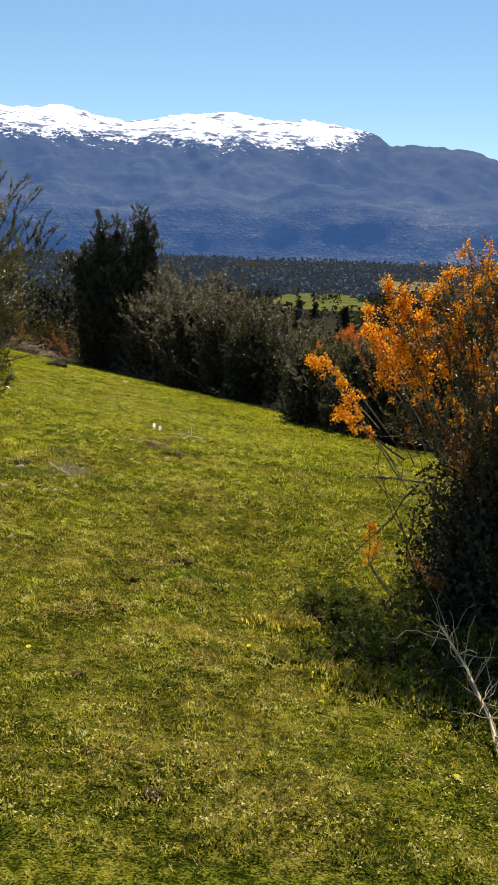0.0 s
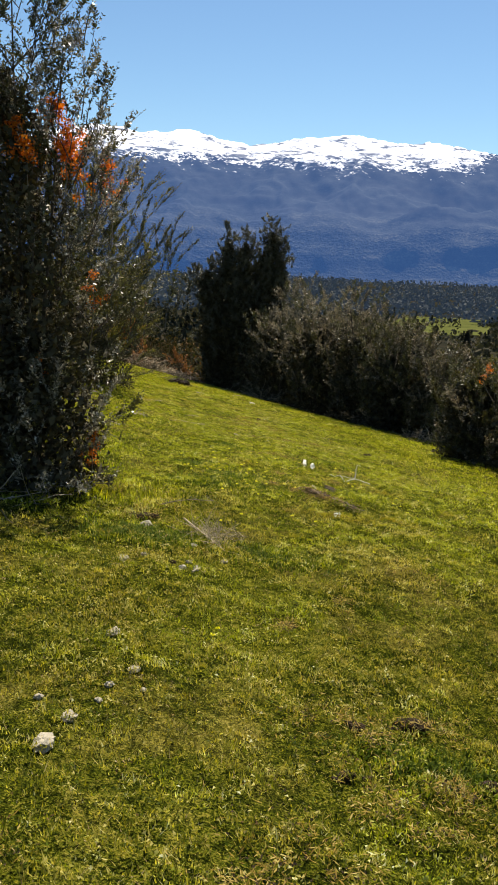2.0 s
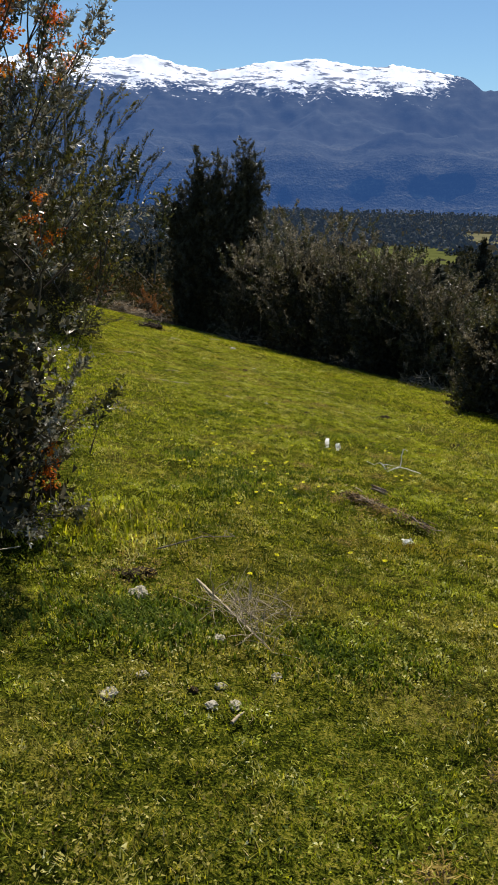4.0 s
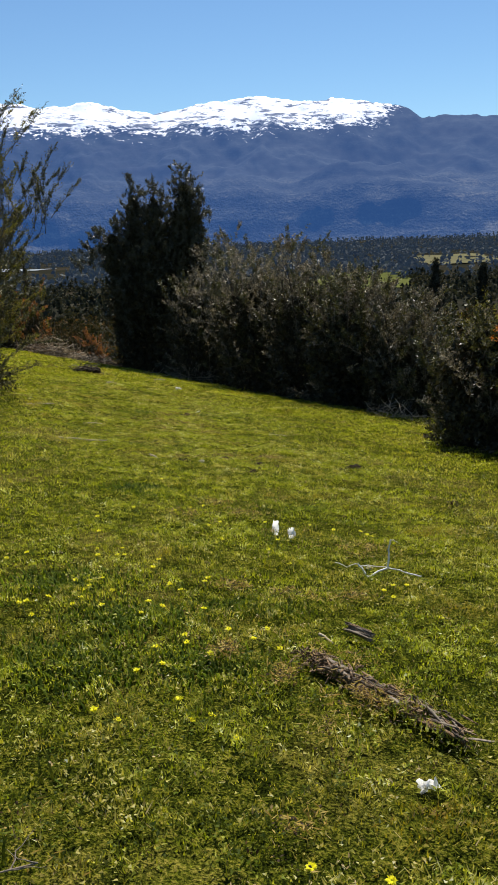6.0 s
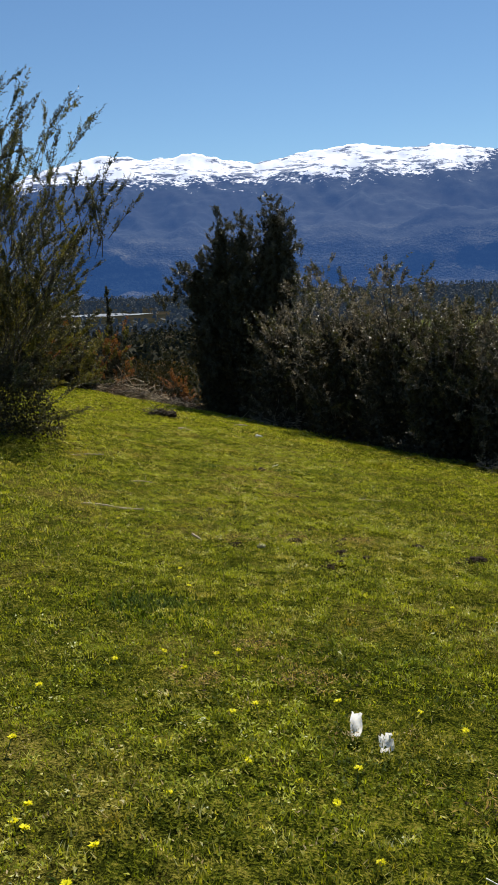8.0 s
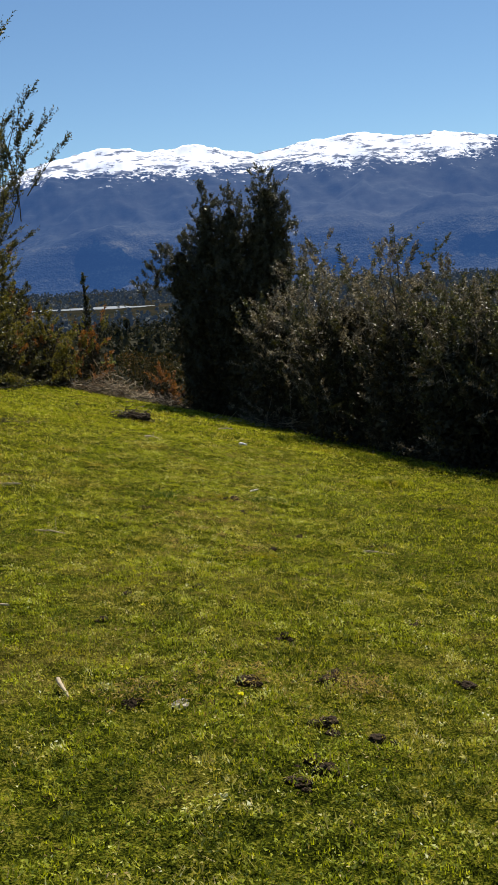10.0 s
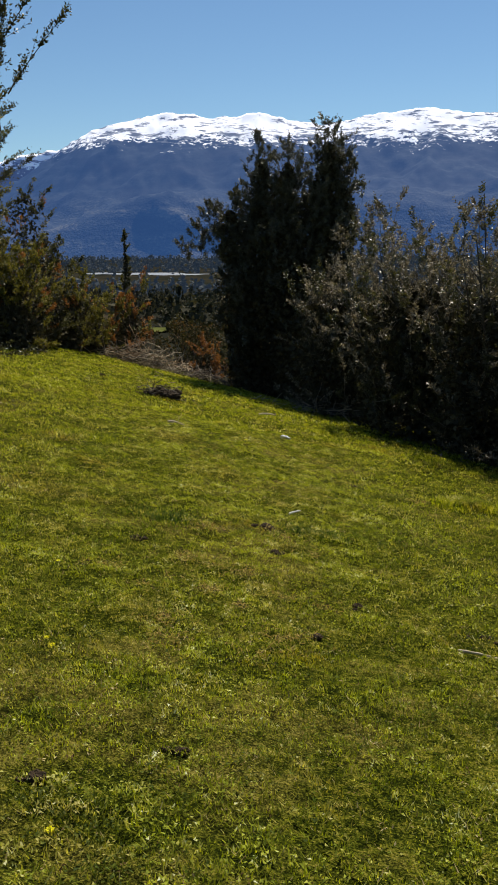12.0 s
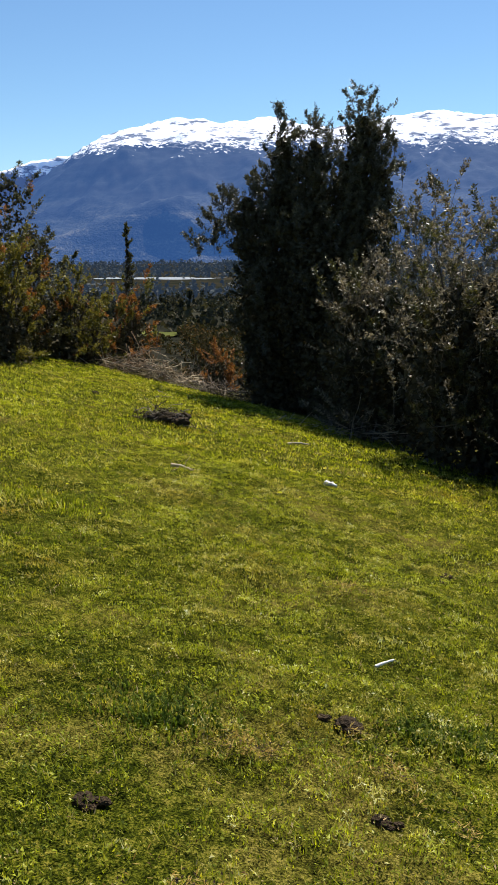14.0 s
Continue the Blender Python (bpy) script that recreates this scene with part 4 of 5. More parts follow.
# ---- thicket at the far end ----
LEFT = "shrubs at the far end of the meadow"
shrub("shrub", -11.3, 31.8, [(0.2, 0.2, 0.3, 3.7, 0.8, 0), (0.75, 0.0, 0.0, 2.6, 0.75, 0), (-0.6, 0.0, 0.0, 3.0, 1.0, 1), (0.1, -0.4, 0.0, 1.6, 0.9, 0)], "dark green dense shrub at the far grass edge", limbs=130, leaves=18, shoots=9, reach=0.6, shoot=0.22, leaf=0.062, slim=0.45, core=4928, core_size=0.085, stems=6, seed=101, group=LEFT, second=M_LEAF_RUST, second_share=0.1)
for i, (x, y, h, r) in enumerate(((-11.4, 29.3, 2.9, 1.25), (-10.5, 30.0, 2.4, 0.95))):
    shrub("shrub", x, y, mound(h, r, 40 + i), "olive and rust-red tangled shrub at the far grass edge", leaf_mat=M_LEAF_OLIVE, limbs=146, leaves=18, shoots=9, reach=0.6, shoot=0.2, leaf=0.062, slim=0.45, core=5600, core_size=0.08, stems=7, seed=130 + i, upward=0.9, jitter=0.5, group=LEFT, second=M_LEAF_RUST, second_share=0.1)
shrub("shrub", -13.2, 31.0, mound(3.2, 1.5), "olive and rusty shrub with dry twigs", leaf_mat=M_LEAF_OLIVE, limbs=115, leaves=18, shoots=9, reach=0.6, shoot=0.25, leaf=0.062, slim=0.45, core=4032, core_size=0.085, stems=7, seed=102, group=LEFT, second=M_LEAF_RUST, second_share=0.1)
shrub("shrub", -9.75, 34.8, mound(2.3, 0.85), "rust-red leafy shrub beside a thin sapling", leaf_mat=M_LEAF_RUST, limbs=53, leaves=18, shoots=9, reach=0.6, shoot=0.19, leaf=0.062, slim=0.45, core=1566, core_size=0.085, stems=5, seed=103, group=LEFT, second=M_LEAF_OLIVE, second_share=0.4)
shrub("shrub", -10.4, 33.6, mound(1.3, 0.8), "low dark shrub at the far grass edge", leaf_mat=M_LEAF_OLIVE, limbs=53, leaves=18, shoots=9, reach=0.6, shoot=0.17, leaf=0.062, slim=0.45, core=2016, core_size=0.085, stems=5, seed=104, group=LEFT)
shrub("sapling", -10.1, 35.8, [(0.0, 0.0, 0.2, 3.5, 0.32, 1)], "thin dark conifer sapling", "tree", limbs=24, leaves=18, shoots=9, reach=0.35, shoot=0.12, leaf=0.062, slim=0.45, core=448, core_size=0.085, stems=1, seed=105, stem_r=0.03)
shrub("shrub", -8.9, 39.5, mound(1.3, 0.75), "small red-brown leafy shrub below the bank", leaf_mat=M_LEAF_RUST, limbs=46, leaves=18, shoots=9, reach=0.6, shoot=0.17, leaf=0.062, slim=0.45, core=1120, core_size=0.085, stems=5, seed=106, group=LEFT)
shrub("shrub", -11.0, 45.0, mound(2.2, 1.2), "bare grey-brown shrub below the bank", leaf_mat=M_SCRUB, limbs=53, leaves=18, shoots=9, reach=0.6, shoot=0.28, leaf=0.062, slim=0.45, core=448, core_size=0.085, stems=8, seed=107, group=LEFT, upward=1.6)
shrub("shrub", -12.1, 30.7, mound(2.7, 1.15, 3), "olive shrub with rusty dry leaves at the grass edge", leaf_mat=M_LEAF_OLIVE, limbs=100, leaves=18, shoots=9, reach=0.6, shoot=0.22, leaf=0.062, slim=0.45, core=3360, core_size=0.085, stems=6, seed=109, group=LEFT, second=M_LEAF_RUST, second_share=0.1)
shrub("shrub", -10.6, 33.0, mound(2.2, 0.9, 5), "olive and brown shrub behind the bank", leaf_mat=M_LEAF_OLIVE, limbs=76, leaves=18, shoots=9, reach=0.6, shoot=0.19, leaf=0.062, slim=0.45, core=2464, core_size=0.085, stems=6, seed=110, group=LEFT, second=M_LEAF_RUST, second_share=0.1)
shrub("shrub", -14.8, 33.0, mound(4.0, 1.9), "dark green dense shrub at the far grass edge", limbs=92, leaves=18, shoots=9, reach=0.6, shoot=0.28, leaf=0.062, slim=0.45, core=4928, core_size=0.085, stems=6, seed=108, group=LEFT, second=M_LEAF_OLIVE, second_share=0.5)


# ---- fallen wood ----
def dead_branch(name, x, y, points, radius, twigs, label, category, material, seed, spread=0.25):
    """A fallen branch with side twigs; points are relative to the ground at its base."""
    rng = np.random.default_rng(seed)
    base = empty(name, on_ground(x, y), label, category)
    pts = np.array(points, float)
    s = np.linspace(0, len(pts) - 1, 10)
    path = np.stack([np.interp(s, np.arange(len(pts)), pts[:, c]) for c in range(3)], -1) + rng.normal(0, radius * 0.1, (10, 3))
    v, q = tubes([path], [np.linspace(1, 0.45, 10) * radius], 7)
    mesh_np("branch", v, q, material, base, smooth=True)
    for i in range(twigs):
        a = path[rng.integers(2, 10)]
        b = a + unit(rng.normal(0, 1, 3) + np.array([0, 0, 0.5])) * spread * rng.uniform(0.4, 1.2)
        v, q = tubes([stem_path(a, b, rng, 6, 0.7)], [np.linspace(1.0, 0.3, 6) * max(0.22 * radius, 0.0019)], 4)
        mesh_np("twig", v, q, material, base, smooth=True)
    return base


dead_branch("fallen_branch", 1.07, 3.05, [(0.0, -0.15, 0.02), (0.03, 0.2, 0.05), (0.01, 0.5, 0.1), (-0.05, 0.75, 0.17)], 0.01, 46, "bleached dead branch with twigs leaning out of the shrub", "branch", M_DEAD, 3)
dead_branch("fallen_branch", 1.62, 8.63, [(-0.3, 0.1, 0.03), (0.0, 0.0, 0.05), (0.35, -0.1, 0.04)], 0.022, 2, "dead grey branch lying in the grass", "branch", M_BARK, 4)
dead_branch("stick", -3.15, 14.7, [(-0.28, 0.12, 0.03), (-0.1, 0.06, 0.035), (0.12, -0.03, 0.03), (0.3, -0.06, 0.03)], 0.011, 1, "pale curved stick lying in the grass", "stick", M_DEAD, 5, spread=0.1)
dead_branch("stick", -3.3, 23.7, [(-0.065, 0.04, 0.045), (0.0, 0.0, 0.05), (0.065, -0.045, 0.045)], 0.027, 0, "short white stick lying in the grass", "stick", M_PALE, 6)
dead_branch("stick", -4.56, 23.0, [(-0.12, 0.06, 0.04), (0.0, 0.0, 0.05), (0.12, -0.06, 0.035)], 0.02, 2, "pale broken stick lying in the grass", "stick", M_DEAD, 7)
dead_branch("stick", -4.12, 26.5, [(-0.15, 0.0, 0.04), (0.0, 0.02, 0.05), (0.13, 0.0, 0.04)], 0.02, 0, "pale stick lying in the grass", "stick", M_DEAD, 8)
dead_branch("stick", -2.46, 19.52, [(-0.04, -0.03, 0.025), (0.0, 0.0, 0.03), (0.04, 0.03, 0.035)], 0.009, 0, "short pale peg of wood in the grass", "stick", M_PALE, 9)
dead_branch("stick", -3.4, 16.47, [(-0.16, 0.06, 0.035), (0.0, 0.0, 0.05), (0.1, -0.03, 0.04)], 0.007, 5, "short dry stick with twigs in the grass", "stick", M_DEAD, 16, spread=0.1)
dead_branch("stick", -1.15, 17.0, [(-0.1, 0.03, 0.02), (0.0, 0.0, 0.03), (0.12, -0.03, 0.02)], 0.008, 1, "thin dry stick in the grass", "stick", M_DEAD, 10, spread=0.08)
dead_branch("driftwood", -4.53, 17.95, [(-0.2, 0.02, 0.03), (0.0, 0.0, 0.045), (0.2, 0.05, 0.03)], 0.014, 3, "flat pale weathered piece of wood in the grass", "wood", M_DEAD, 11, spread=0.12)

fork = empty("forked_twig", on_ground(-0.545, 10.06), "white peeled forked twig standing in the grass", "twig")
for name, pts, r in (("upright_arm", ((0, 0, 0.055), (0.006, 0.008, 0.12), (0.014, 0.012, 0.19)), 0.0046), ("main_arm", ((0, 0, 0.055), (-0.045, -0.02, 0.048), (-0.093, -0.045, 0.032)), 0.0052), ("bent_arm", ((-0.093, -0.045, 0.032), (-0.115, -0.03, 0.058), (-0.138, -0.02, 0.085)), 0.005), ("long_arm", ((0, 0, 0.055), (0.07, -0.03, 0.048), (0.145, -0.06, 0.035)), 0.0034), ("thin_twig", ((-0.13, -0.01, 0.072), (-0.07, 0.01, 0.062), (0, 0, 0.058)), 0.0018), ("thin_twig", ((-0.138, -0.02, 0.085), (-0.16, -0.01, 0.08), (-0.185, 0.0, 0.062), (-0.21, 0.01, 0.068), (-0.24, 0.03, 0.075)), 0.0019), ("thin_twig", ((0.014, 0.012, 0.19), (0.03, 0.01, 0.187), (0.045, 0.005, 0.178)), 0.0015)):
    pts = np.array(pts)
    s = np.linspace(0, len(pts) - 1, 7)
    path = np.stack([np.interp(s, np.arange(len(pts)), pts[:, c]) for c in range(3)], -1) + np.pad(rngb.normal(0, 0.0016, (5, 3)), ((1, 1), (0, 0)))
    v, q = tubes([path], [np.array([1.0, 0.86, 0.95, 0.8, 0.9, 0.75, 0.8]) * r], 6)
    mesh_np(name, v, q, M_PALE, fork, smooth=True)


def tangle(name, x, y, size, n, length, radius, label, category, materials, seed):
    """A heap of crossing twigs."""
    rng = np.random.default_rng(seed)
    base = empty(name, on_ground(x, y), label, category)
    for m_i, material in enumerate(materials):
        k = n // len(materials)
        mid = rng.normal(0, 0.4, (k, 3)) * np.array(size)
        mid[:, 2] = np.abs(mid[:, 2]) * np.exp(-((mid[:, 0] / size[0]) ** 2) * 2) + 0.03
        way = unit(rng.normal(0, 1, (k, 3)) * np.array([1, 0.9, 0.5]))
        ln = length * rng.uniform(0.4, 1.3, k)[:, None]
        gz = terrain(x + mid[:, 0], y + mid[:, 1]) - float(terrain(x, y))
        mid[:, 2] += gz
        a, b = mid - way * ln / 2, mid + way * ln / 2
        s = np.linspace(0, 1, 5)[None, :, None]
        paths = a[:, None] + (b - a)[:, None] * s + np.cumsum(rng.normal(0, 0.03, (k, 5, 3)), 1) * ln[:, None]
        v, q = tubes(paths, np.linspace(1, 0.3, 5)[None] * radius * rng.uniform(0.5, 1.4, (k, 1)), 5)
        tagged(mesh_np("brushwood" if m_i == 0 else "dry_brush", v, q, material, base, smooth=True), kind="stuff")
    return base


tangle("brush_pile", -8.7, 33.5, (1.8, 0.7, 0.6), 300, 0.9, 0.010, "heap of cut dead branches on the bank", "brush pile", [M_TWIG, M_DEAD, M_ROT], 1)
tangle("brush_pile", -7.1, 33.1, (0.9, 0.5, 0.25), 110, 0.7, 0.011, "low heap of dead branches beside the tree", "brush pile", [M_BARK, M_TWIG], 2)
tangle("brush_pile", -3.6, 29.6, (1.3, 0.4, 0.35), 80, 0.7, 0.007, "dead branches under the shrubs", "brush pile", [M_DEAD, M_TWIG], 3)
tangle("brush_pile", 1.2, 22.6, (0.7, 0.4, 0.3), 80, 0.5, 0.006, "dry pale twigs under the shrubs", "brush pile", [M_DEAD, M_TWIG], 4)
tangle("twig_tuft", -1.36, 7.12, (0.22, 0.14, 0.06), 90, 0.22, 0.0013, "small tuft of dead twigs in the grass", "twigs", [M_DEAD, M_TWIG], 5)
dead_branch("fallen_branch", -1.42, 7.05, [(-0.17, 0.24, 0.06), (-0.05, 0.06, 0.06), (0.06, -0.1, 0.06), (0.17, -0.27, 0.06)], 0.0062, 44, "small forked dry dead branch in the grass", "branch", M_DEAD, 15, spread=0.19)
dead_branch("fallen_branch", -1.74, 7.62, [(-0.08, -0.02, 0.06), (0.0, 0.0, 0.08), (0.1, 0.12, 0.07), (0.24, 0.2, 0.05)], 0.004, 8, "thin dark broken twig lying in the grass", "branch", M_TWIG, 17, spread=0.12)
dead_branch("stick", -1.38, 7.33, [(0.0, 0.0, 0.0), (0.003, 0.01, 0.03), (0.0, 0.015, 0.065)], 0.007, 0, "short pale peg standing in the grass", "stick", M_DEAD, 18)
dead_branch("stick", -1.32, 6.34, [(-0.015, -0.03, 0.03), (0.0, 0.0, 0.035), (0.015, 0.03, 0.03)], 0.006, 0, "short pale broken stick in the grass", "stick", M_DEAD, 19)
dead_branch("stick", -2.22, 13.75, [(-0.05, 0.07, 0.03), (0.0, 0.0, 0.035), (0.04, -0.05, 0.03)], 0.009, 0, "pale stick lying in the grass", "stick", M_DEAD, 20)
tangle("twig_tuft", -2.75, 7.0, (0.5, 0.25, 0.06), 26, 0.4, 0.004, "dead twigs lying under the shrub", "twigs", [M_DEAD, M_TWIG], 6)


tangle("root_clump", -5.85, 26.2, (0.55, 0.22, 0.3), 150, 0.22, 0.007, "dug-up clump of dark roots and soil", "roots", [M_BARK, M_SOIL, M_TWIG], 8)


# ---- stones, clods and litter ----
def lump(name, x, y, sx, sy, sz, material, label, category, seed, sink=0.35, group="", parts=1):
    """An uneven lump, partly sunk into the grass."""
    rng = np.random.default_rng(seed)
    base = empty(name, on_ground(x, y), label, category, group) if parts > 1 else None
    for k in range(parts):
        bm = bmesh.new()
        bmesh.ops.create_icosphere(bm, subdivisions=3, radius=1.0)
        off = Vector(rng.uniform(-50, 50, 3))
        f = 0.75 if k == 0 else rng.uniform(0.3, 0.6)
        ox, oy = (0, 0) if k == 0 else (rng.normal(0, sx * 0.8), rng.normal(0, sy * 0.8))
        for vert in bm.verts:
            d = 1 + 0.34 * noise.noise(vert.co * 1.3 + off) + 0.3 * noise.noise(vert.co * 3.4 + off) + 0.18 * noise.noise(vert.co * 8 + off)
            vert.co = Vector((vert.co.x * sx * d * f + ox, vert.co.y * sy * d * f + oy, (vert.co.z * d + 1 - 2 * sink) * sz * f))
        me = bpy.data.meshes.new(name)
        bm.to_mesh(me)
        bm.free()
        me.materials.append(material)
        if parts > 1:
            new("clod", me).parent = base
        else:
            ob = new(name, me)
            ob.matrix_basis = pose(*on_ground(x, y), 0, 0, rng.uniform(0, 360))
            tagged(ob, label, category, group)


def shard(a, b, width, thick, rng):
    """A broken strip of wood: five uneven cross-sections between two ragged ends. Verts and quads."""
    a, b = np.array(a, float), np.array(b, float)
    way = unit(b - a)
    side = unit(np.cross(way, np.array([0, 0, 1.0]) + rng.normal(0, 0.25, 3)))
    top = np.cross(side, way)
    rings = []
    for f, w in ((0.0, 0.35), (0.12, 0.85), (0.45, 1.0), (0.8, 0.8), (1.0, 0.15)):
        w = w * rng.uniform(0.75, 1.2)
        mid = a + (b - a) * f + side * rng.normal(0, width * 0.12) + top * rng.normal(0, thick * 0.15)
        rings.append([mid + side * u * width * w * rng.uniform(0.8, 1.2) / 2 + top * v * thick * w * rng.uniform(0.7, 1.3) / 2 + way * rng.normal(0, 0.004) for u, v in ((-1, -1), (1, -1), (0.8, 0.6), (0.1, 1.1), (-0.8, 0.7))])
    idx = np.arange(25).reshape(5, 5)
    nxt = np.roll(idx, -1, 1)
    return np.array(rings).reshape(-1, 3), np.stack([idx[:-1], nxt[:-1], nxt[1:], idx[1:]], -1).reshape(-1, 4)


LOG_X, LOG_Y = -0.71, 8.7
log = empty("rotten_log", on_ground(LOG_X, LOG_Y), "half-buried crumbling rotten log sunk in the grass", "log")
rngl = np.random.default_rng(14)
for i in range(150):
    f = rngl.uniform(0.08, 1)
    wide = 0.012 + 0.016 * f
    cx, cy = -0.21 + 0.4 * f + rngl.normal(0, wide), 0.24 - 0.44 * f + rngl.normal(0, wide)
    ln = rngl.uniform(0.02, 0.1)
    z0 = float(terrain(LOG_X + cx, LOG_Y + cy) - terrain(LOG_X, LOG_Y)) + rngl.uniform(0.025, 0.055)
    way = unit(np.array([0.68 + rngl.normal(0, 0.22), -0.73 + rngl.normal(0, 0.22), rngl.normal(0, 0.08)])) * ln / 2
    v, q = shard(np.array([cx, cy, z0]) - way, np.array([cx, cy, z0]) + way, rngl.uniform(0.005, 0.016), rngl.uniform(0.003, 0.008), rngl)
    mesh_np("splinter", v, q, (M_ROT, M_ROT, M_BARK, M_TWIG)[rngl.integers(0, 4)], log)
crumbs = [], []
for i in range(420):
    f = rngl.uniform(0, 1) ** 1.8
    c = np.array([-0.23 + 0.4 * f, 0.25 - 0.44 * f, 0.0]) + rngl.normal(0, 0.026, 3) * np.array([1, 1, 0])
    c[2] = float(terrain(LOG_X + c[0], LOG_Y + c[1]) - terrain(LOG_X, LOG_Y)) + rngl.uniform(0.02, 0.06)
    way = unit(rngl.normal(0, 1, 3) * np.array([1, 1, 0.4])) * rngl.uniform(0.004, 0.016)
    v, q = shard(c - way, c + way, rngl.uniform(0.003, 0.009), rngl.uniform(0.002, 0.006), rngl)
    crumbs[1].append(q + 25 * i)
    crumbs[0].append(v)
tagged(mesh_np("rotten_crumb", np.concatenate(crumbs[0]), np.concatenate(crumbs[1]), M_ROT, log), kind="stuff")
chunk = empty("wood_chunk", on_ground(-0.745, 9.2), "short broken chunk of grey weathered wood", "wood")
for i in range(12):
    side, up = rngl.normal(0, 0.011), rngl.uniform(0.03, 0.052)
    e = rngl.uniform(0.0, 0.02, 2)
    v, q = shard((-0.055 + e[0] + side * 0.6, 0.035 - e[0] + side, up + 0.006), (0.055 - e[1] + side * 0.6, -0.035 + e[1] + side, up - 0.012), rngl.uniform(0.008, 0.015), rngl.uniform(0.006, 0.012), rngl)
    mesh_np("splinter", v, q, (M_TWIG, M_BARK, M_TWIG, M_ROT)[i % 4], chunk)
dead_branch("stick", -0.875, 9.11, [(-0.02, 0.02, 0.05), (0.0, 0.0, 0.048), (0.025, -0.03, 0.04)], 0.006, 0, "short pale broken stick in the grass", "stick", M_DEAD, 22)


for i, (x, y, s) in enumerate(((-1.48, 5.43, 0.034), (-1.31, 5.13, 0.026), (-1.41, 4.71, 0.03), (-1.42, 4.52, 0.045), (-1.36, 4.98, 0.02), (-1.72, 6.4, 0.03), (-1.45, 6.9, 0.026), (-0.61, 10.22, 0.02), (-1.65, 6.55, 0.022), (-1.4, 6.55, 0.02), (-1.41, 6.42, 0.022), (-1.23, 6.67, 0.022), (-1.34, 6.44, 0.024), (-1.81, 7.2, 0.042), (-1.36, 4.86, 0.016), (-1.24, 5.0, 0.014), (-1.55, 4.8, 0.018), (-1.8, 13.79, 0.034))):
    lump("stone", x, y, s * 1.25, s, s * 0.62, M_STONE, "small pale grey stone in the grass", "stone", 200 + i, 0.12, "stones in the grass")
def scrap(x, y, w, h, label, seed):
    """A thin crumpled sheet standing in the grass."""
    rng = np.random.default_rng(seed)
    gu, gv = np.meshgrid(np.linspace(-0.5, 0.5, 6), np.linspace(0, 1, 9))
    pts = np.stack([gu * w * (1 - 0.35 * np.abs(gv - 0.5)), 0.25 * w * np.sin(gv * 7 + seed) + rng.normal(0, w * 0.12, gu.shape), gv * h - 0.01], -1) + rng.normal(0, w * 0.09, (*gu.shape, 3))
    idx = np.arange(gu.size).reshape(gu.shape)
    quads = np.stack([idx[:-1, :-1], idx[:-1, 1:], idx[1:, 1:], idx[1:, :-1]], -1).reshape(-1, 4)
    ob = mesh_np("paper_scrap", pts.reshape(-1, 3), quads, M_WHITE)
    ob.matrix_basis = pose(*on_ground(x, y, 0.02), 18, 0, rng.uniform(-20, 20))
    return tagged(ob, label, "litter")


scrap(-1.075, 10.85, 0.036, 0.1, "upright crumpled white scrap in the grass", 3)
scrap(-0.985, 10.74, 0.04, 0.072, "small crumpled white scrap in the grass", 8)
scrap(-0.66, 8.27, 0.05, 0.032, "torn white scrap lying in the grass", 5)
for i, (x, y, s, n) in enumerate(((-5.85, 26.2, 0.3, 9), (-7.6, 27.9, 0.1, 3), (-0.39, 13.9, 0.09, 5), (-1.3, 14.2, 0.06, 6), (-1.62, 14.1, 0.06, 6), (-1.88, 7.36, 0.08, 6), (-2.54, 18.8, 0.085, 3), (-2.2, 21.4, 0.07, 3), (-0.29, 5.25, 0.09, 3), (-1.25, 13.4, 0.06, 3), (-0.75, 14.3, 0.05, 2), (-1.9, 16.9, 0.05, 2), (-2.45, 15.2, 0.05, 2), (0.2, 12.4, 0.06, 3), (-0.55, 3.4, 0.05, 2), (-0.15, 2.5, 0.055, 2), (-1.54, 14.75, 0.045, 3), (-0.94, 15.20, 0.045, 3), (-2.13, 15.52, 0.045, 3), (-1.77, 17.53, 0.045, 3), (-1.11, 17.30, 0.045, 3), (-0.14, 9.43, 0.045, 3), (-0.39, 14.02, 0.045, 3), (-1.31, 13.31, 0.045, 3), (-0.56, 19.41, 0.045, 3), (-1.30, 13.47, 0.045, 3), (-2.42, 14.72, 0.045, 3), (-2.47, 21.47, 0.045, 3), (-1.27, 13.76, 0.06, 5), (-1.1, 13.68, 0.045, 3), (-1.97, 13.73, 0.05, 4), (-2.37, 18.26, 0.05, 3), (-3.21, 17.99, 0.06, 4), (-3.32, 20.38, 0.03, 2), (-0.48, 5.14, 0.05, 3), (-0.51, 4.77, 0.05, 4), (-0.03, 4.97, 0.06, 4), (-1.48, 6.5, 0.03, 2))):
    lump("clod", x, y, s * 0.8, s * 0.55, s * 0.42, M_SOIL, "dark clod of dung and soil in the grass", "clod", 260 + i, 0.12, "clods in the grass", n)


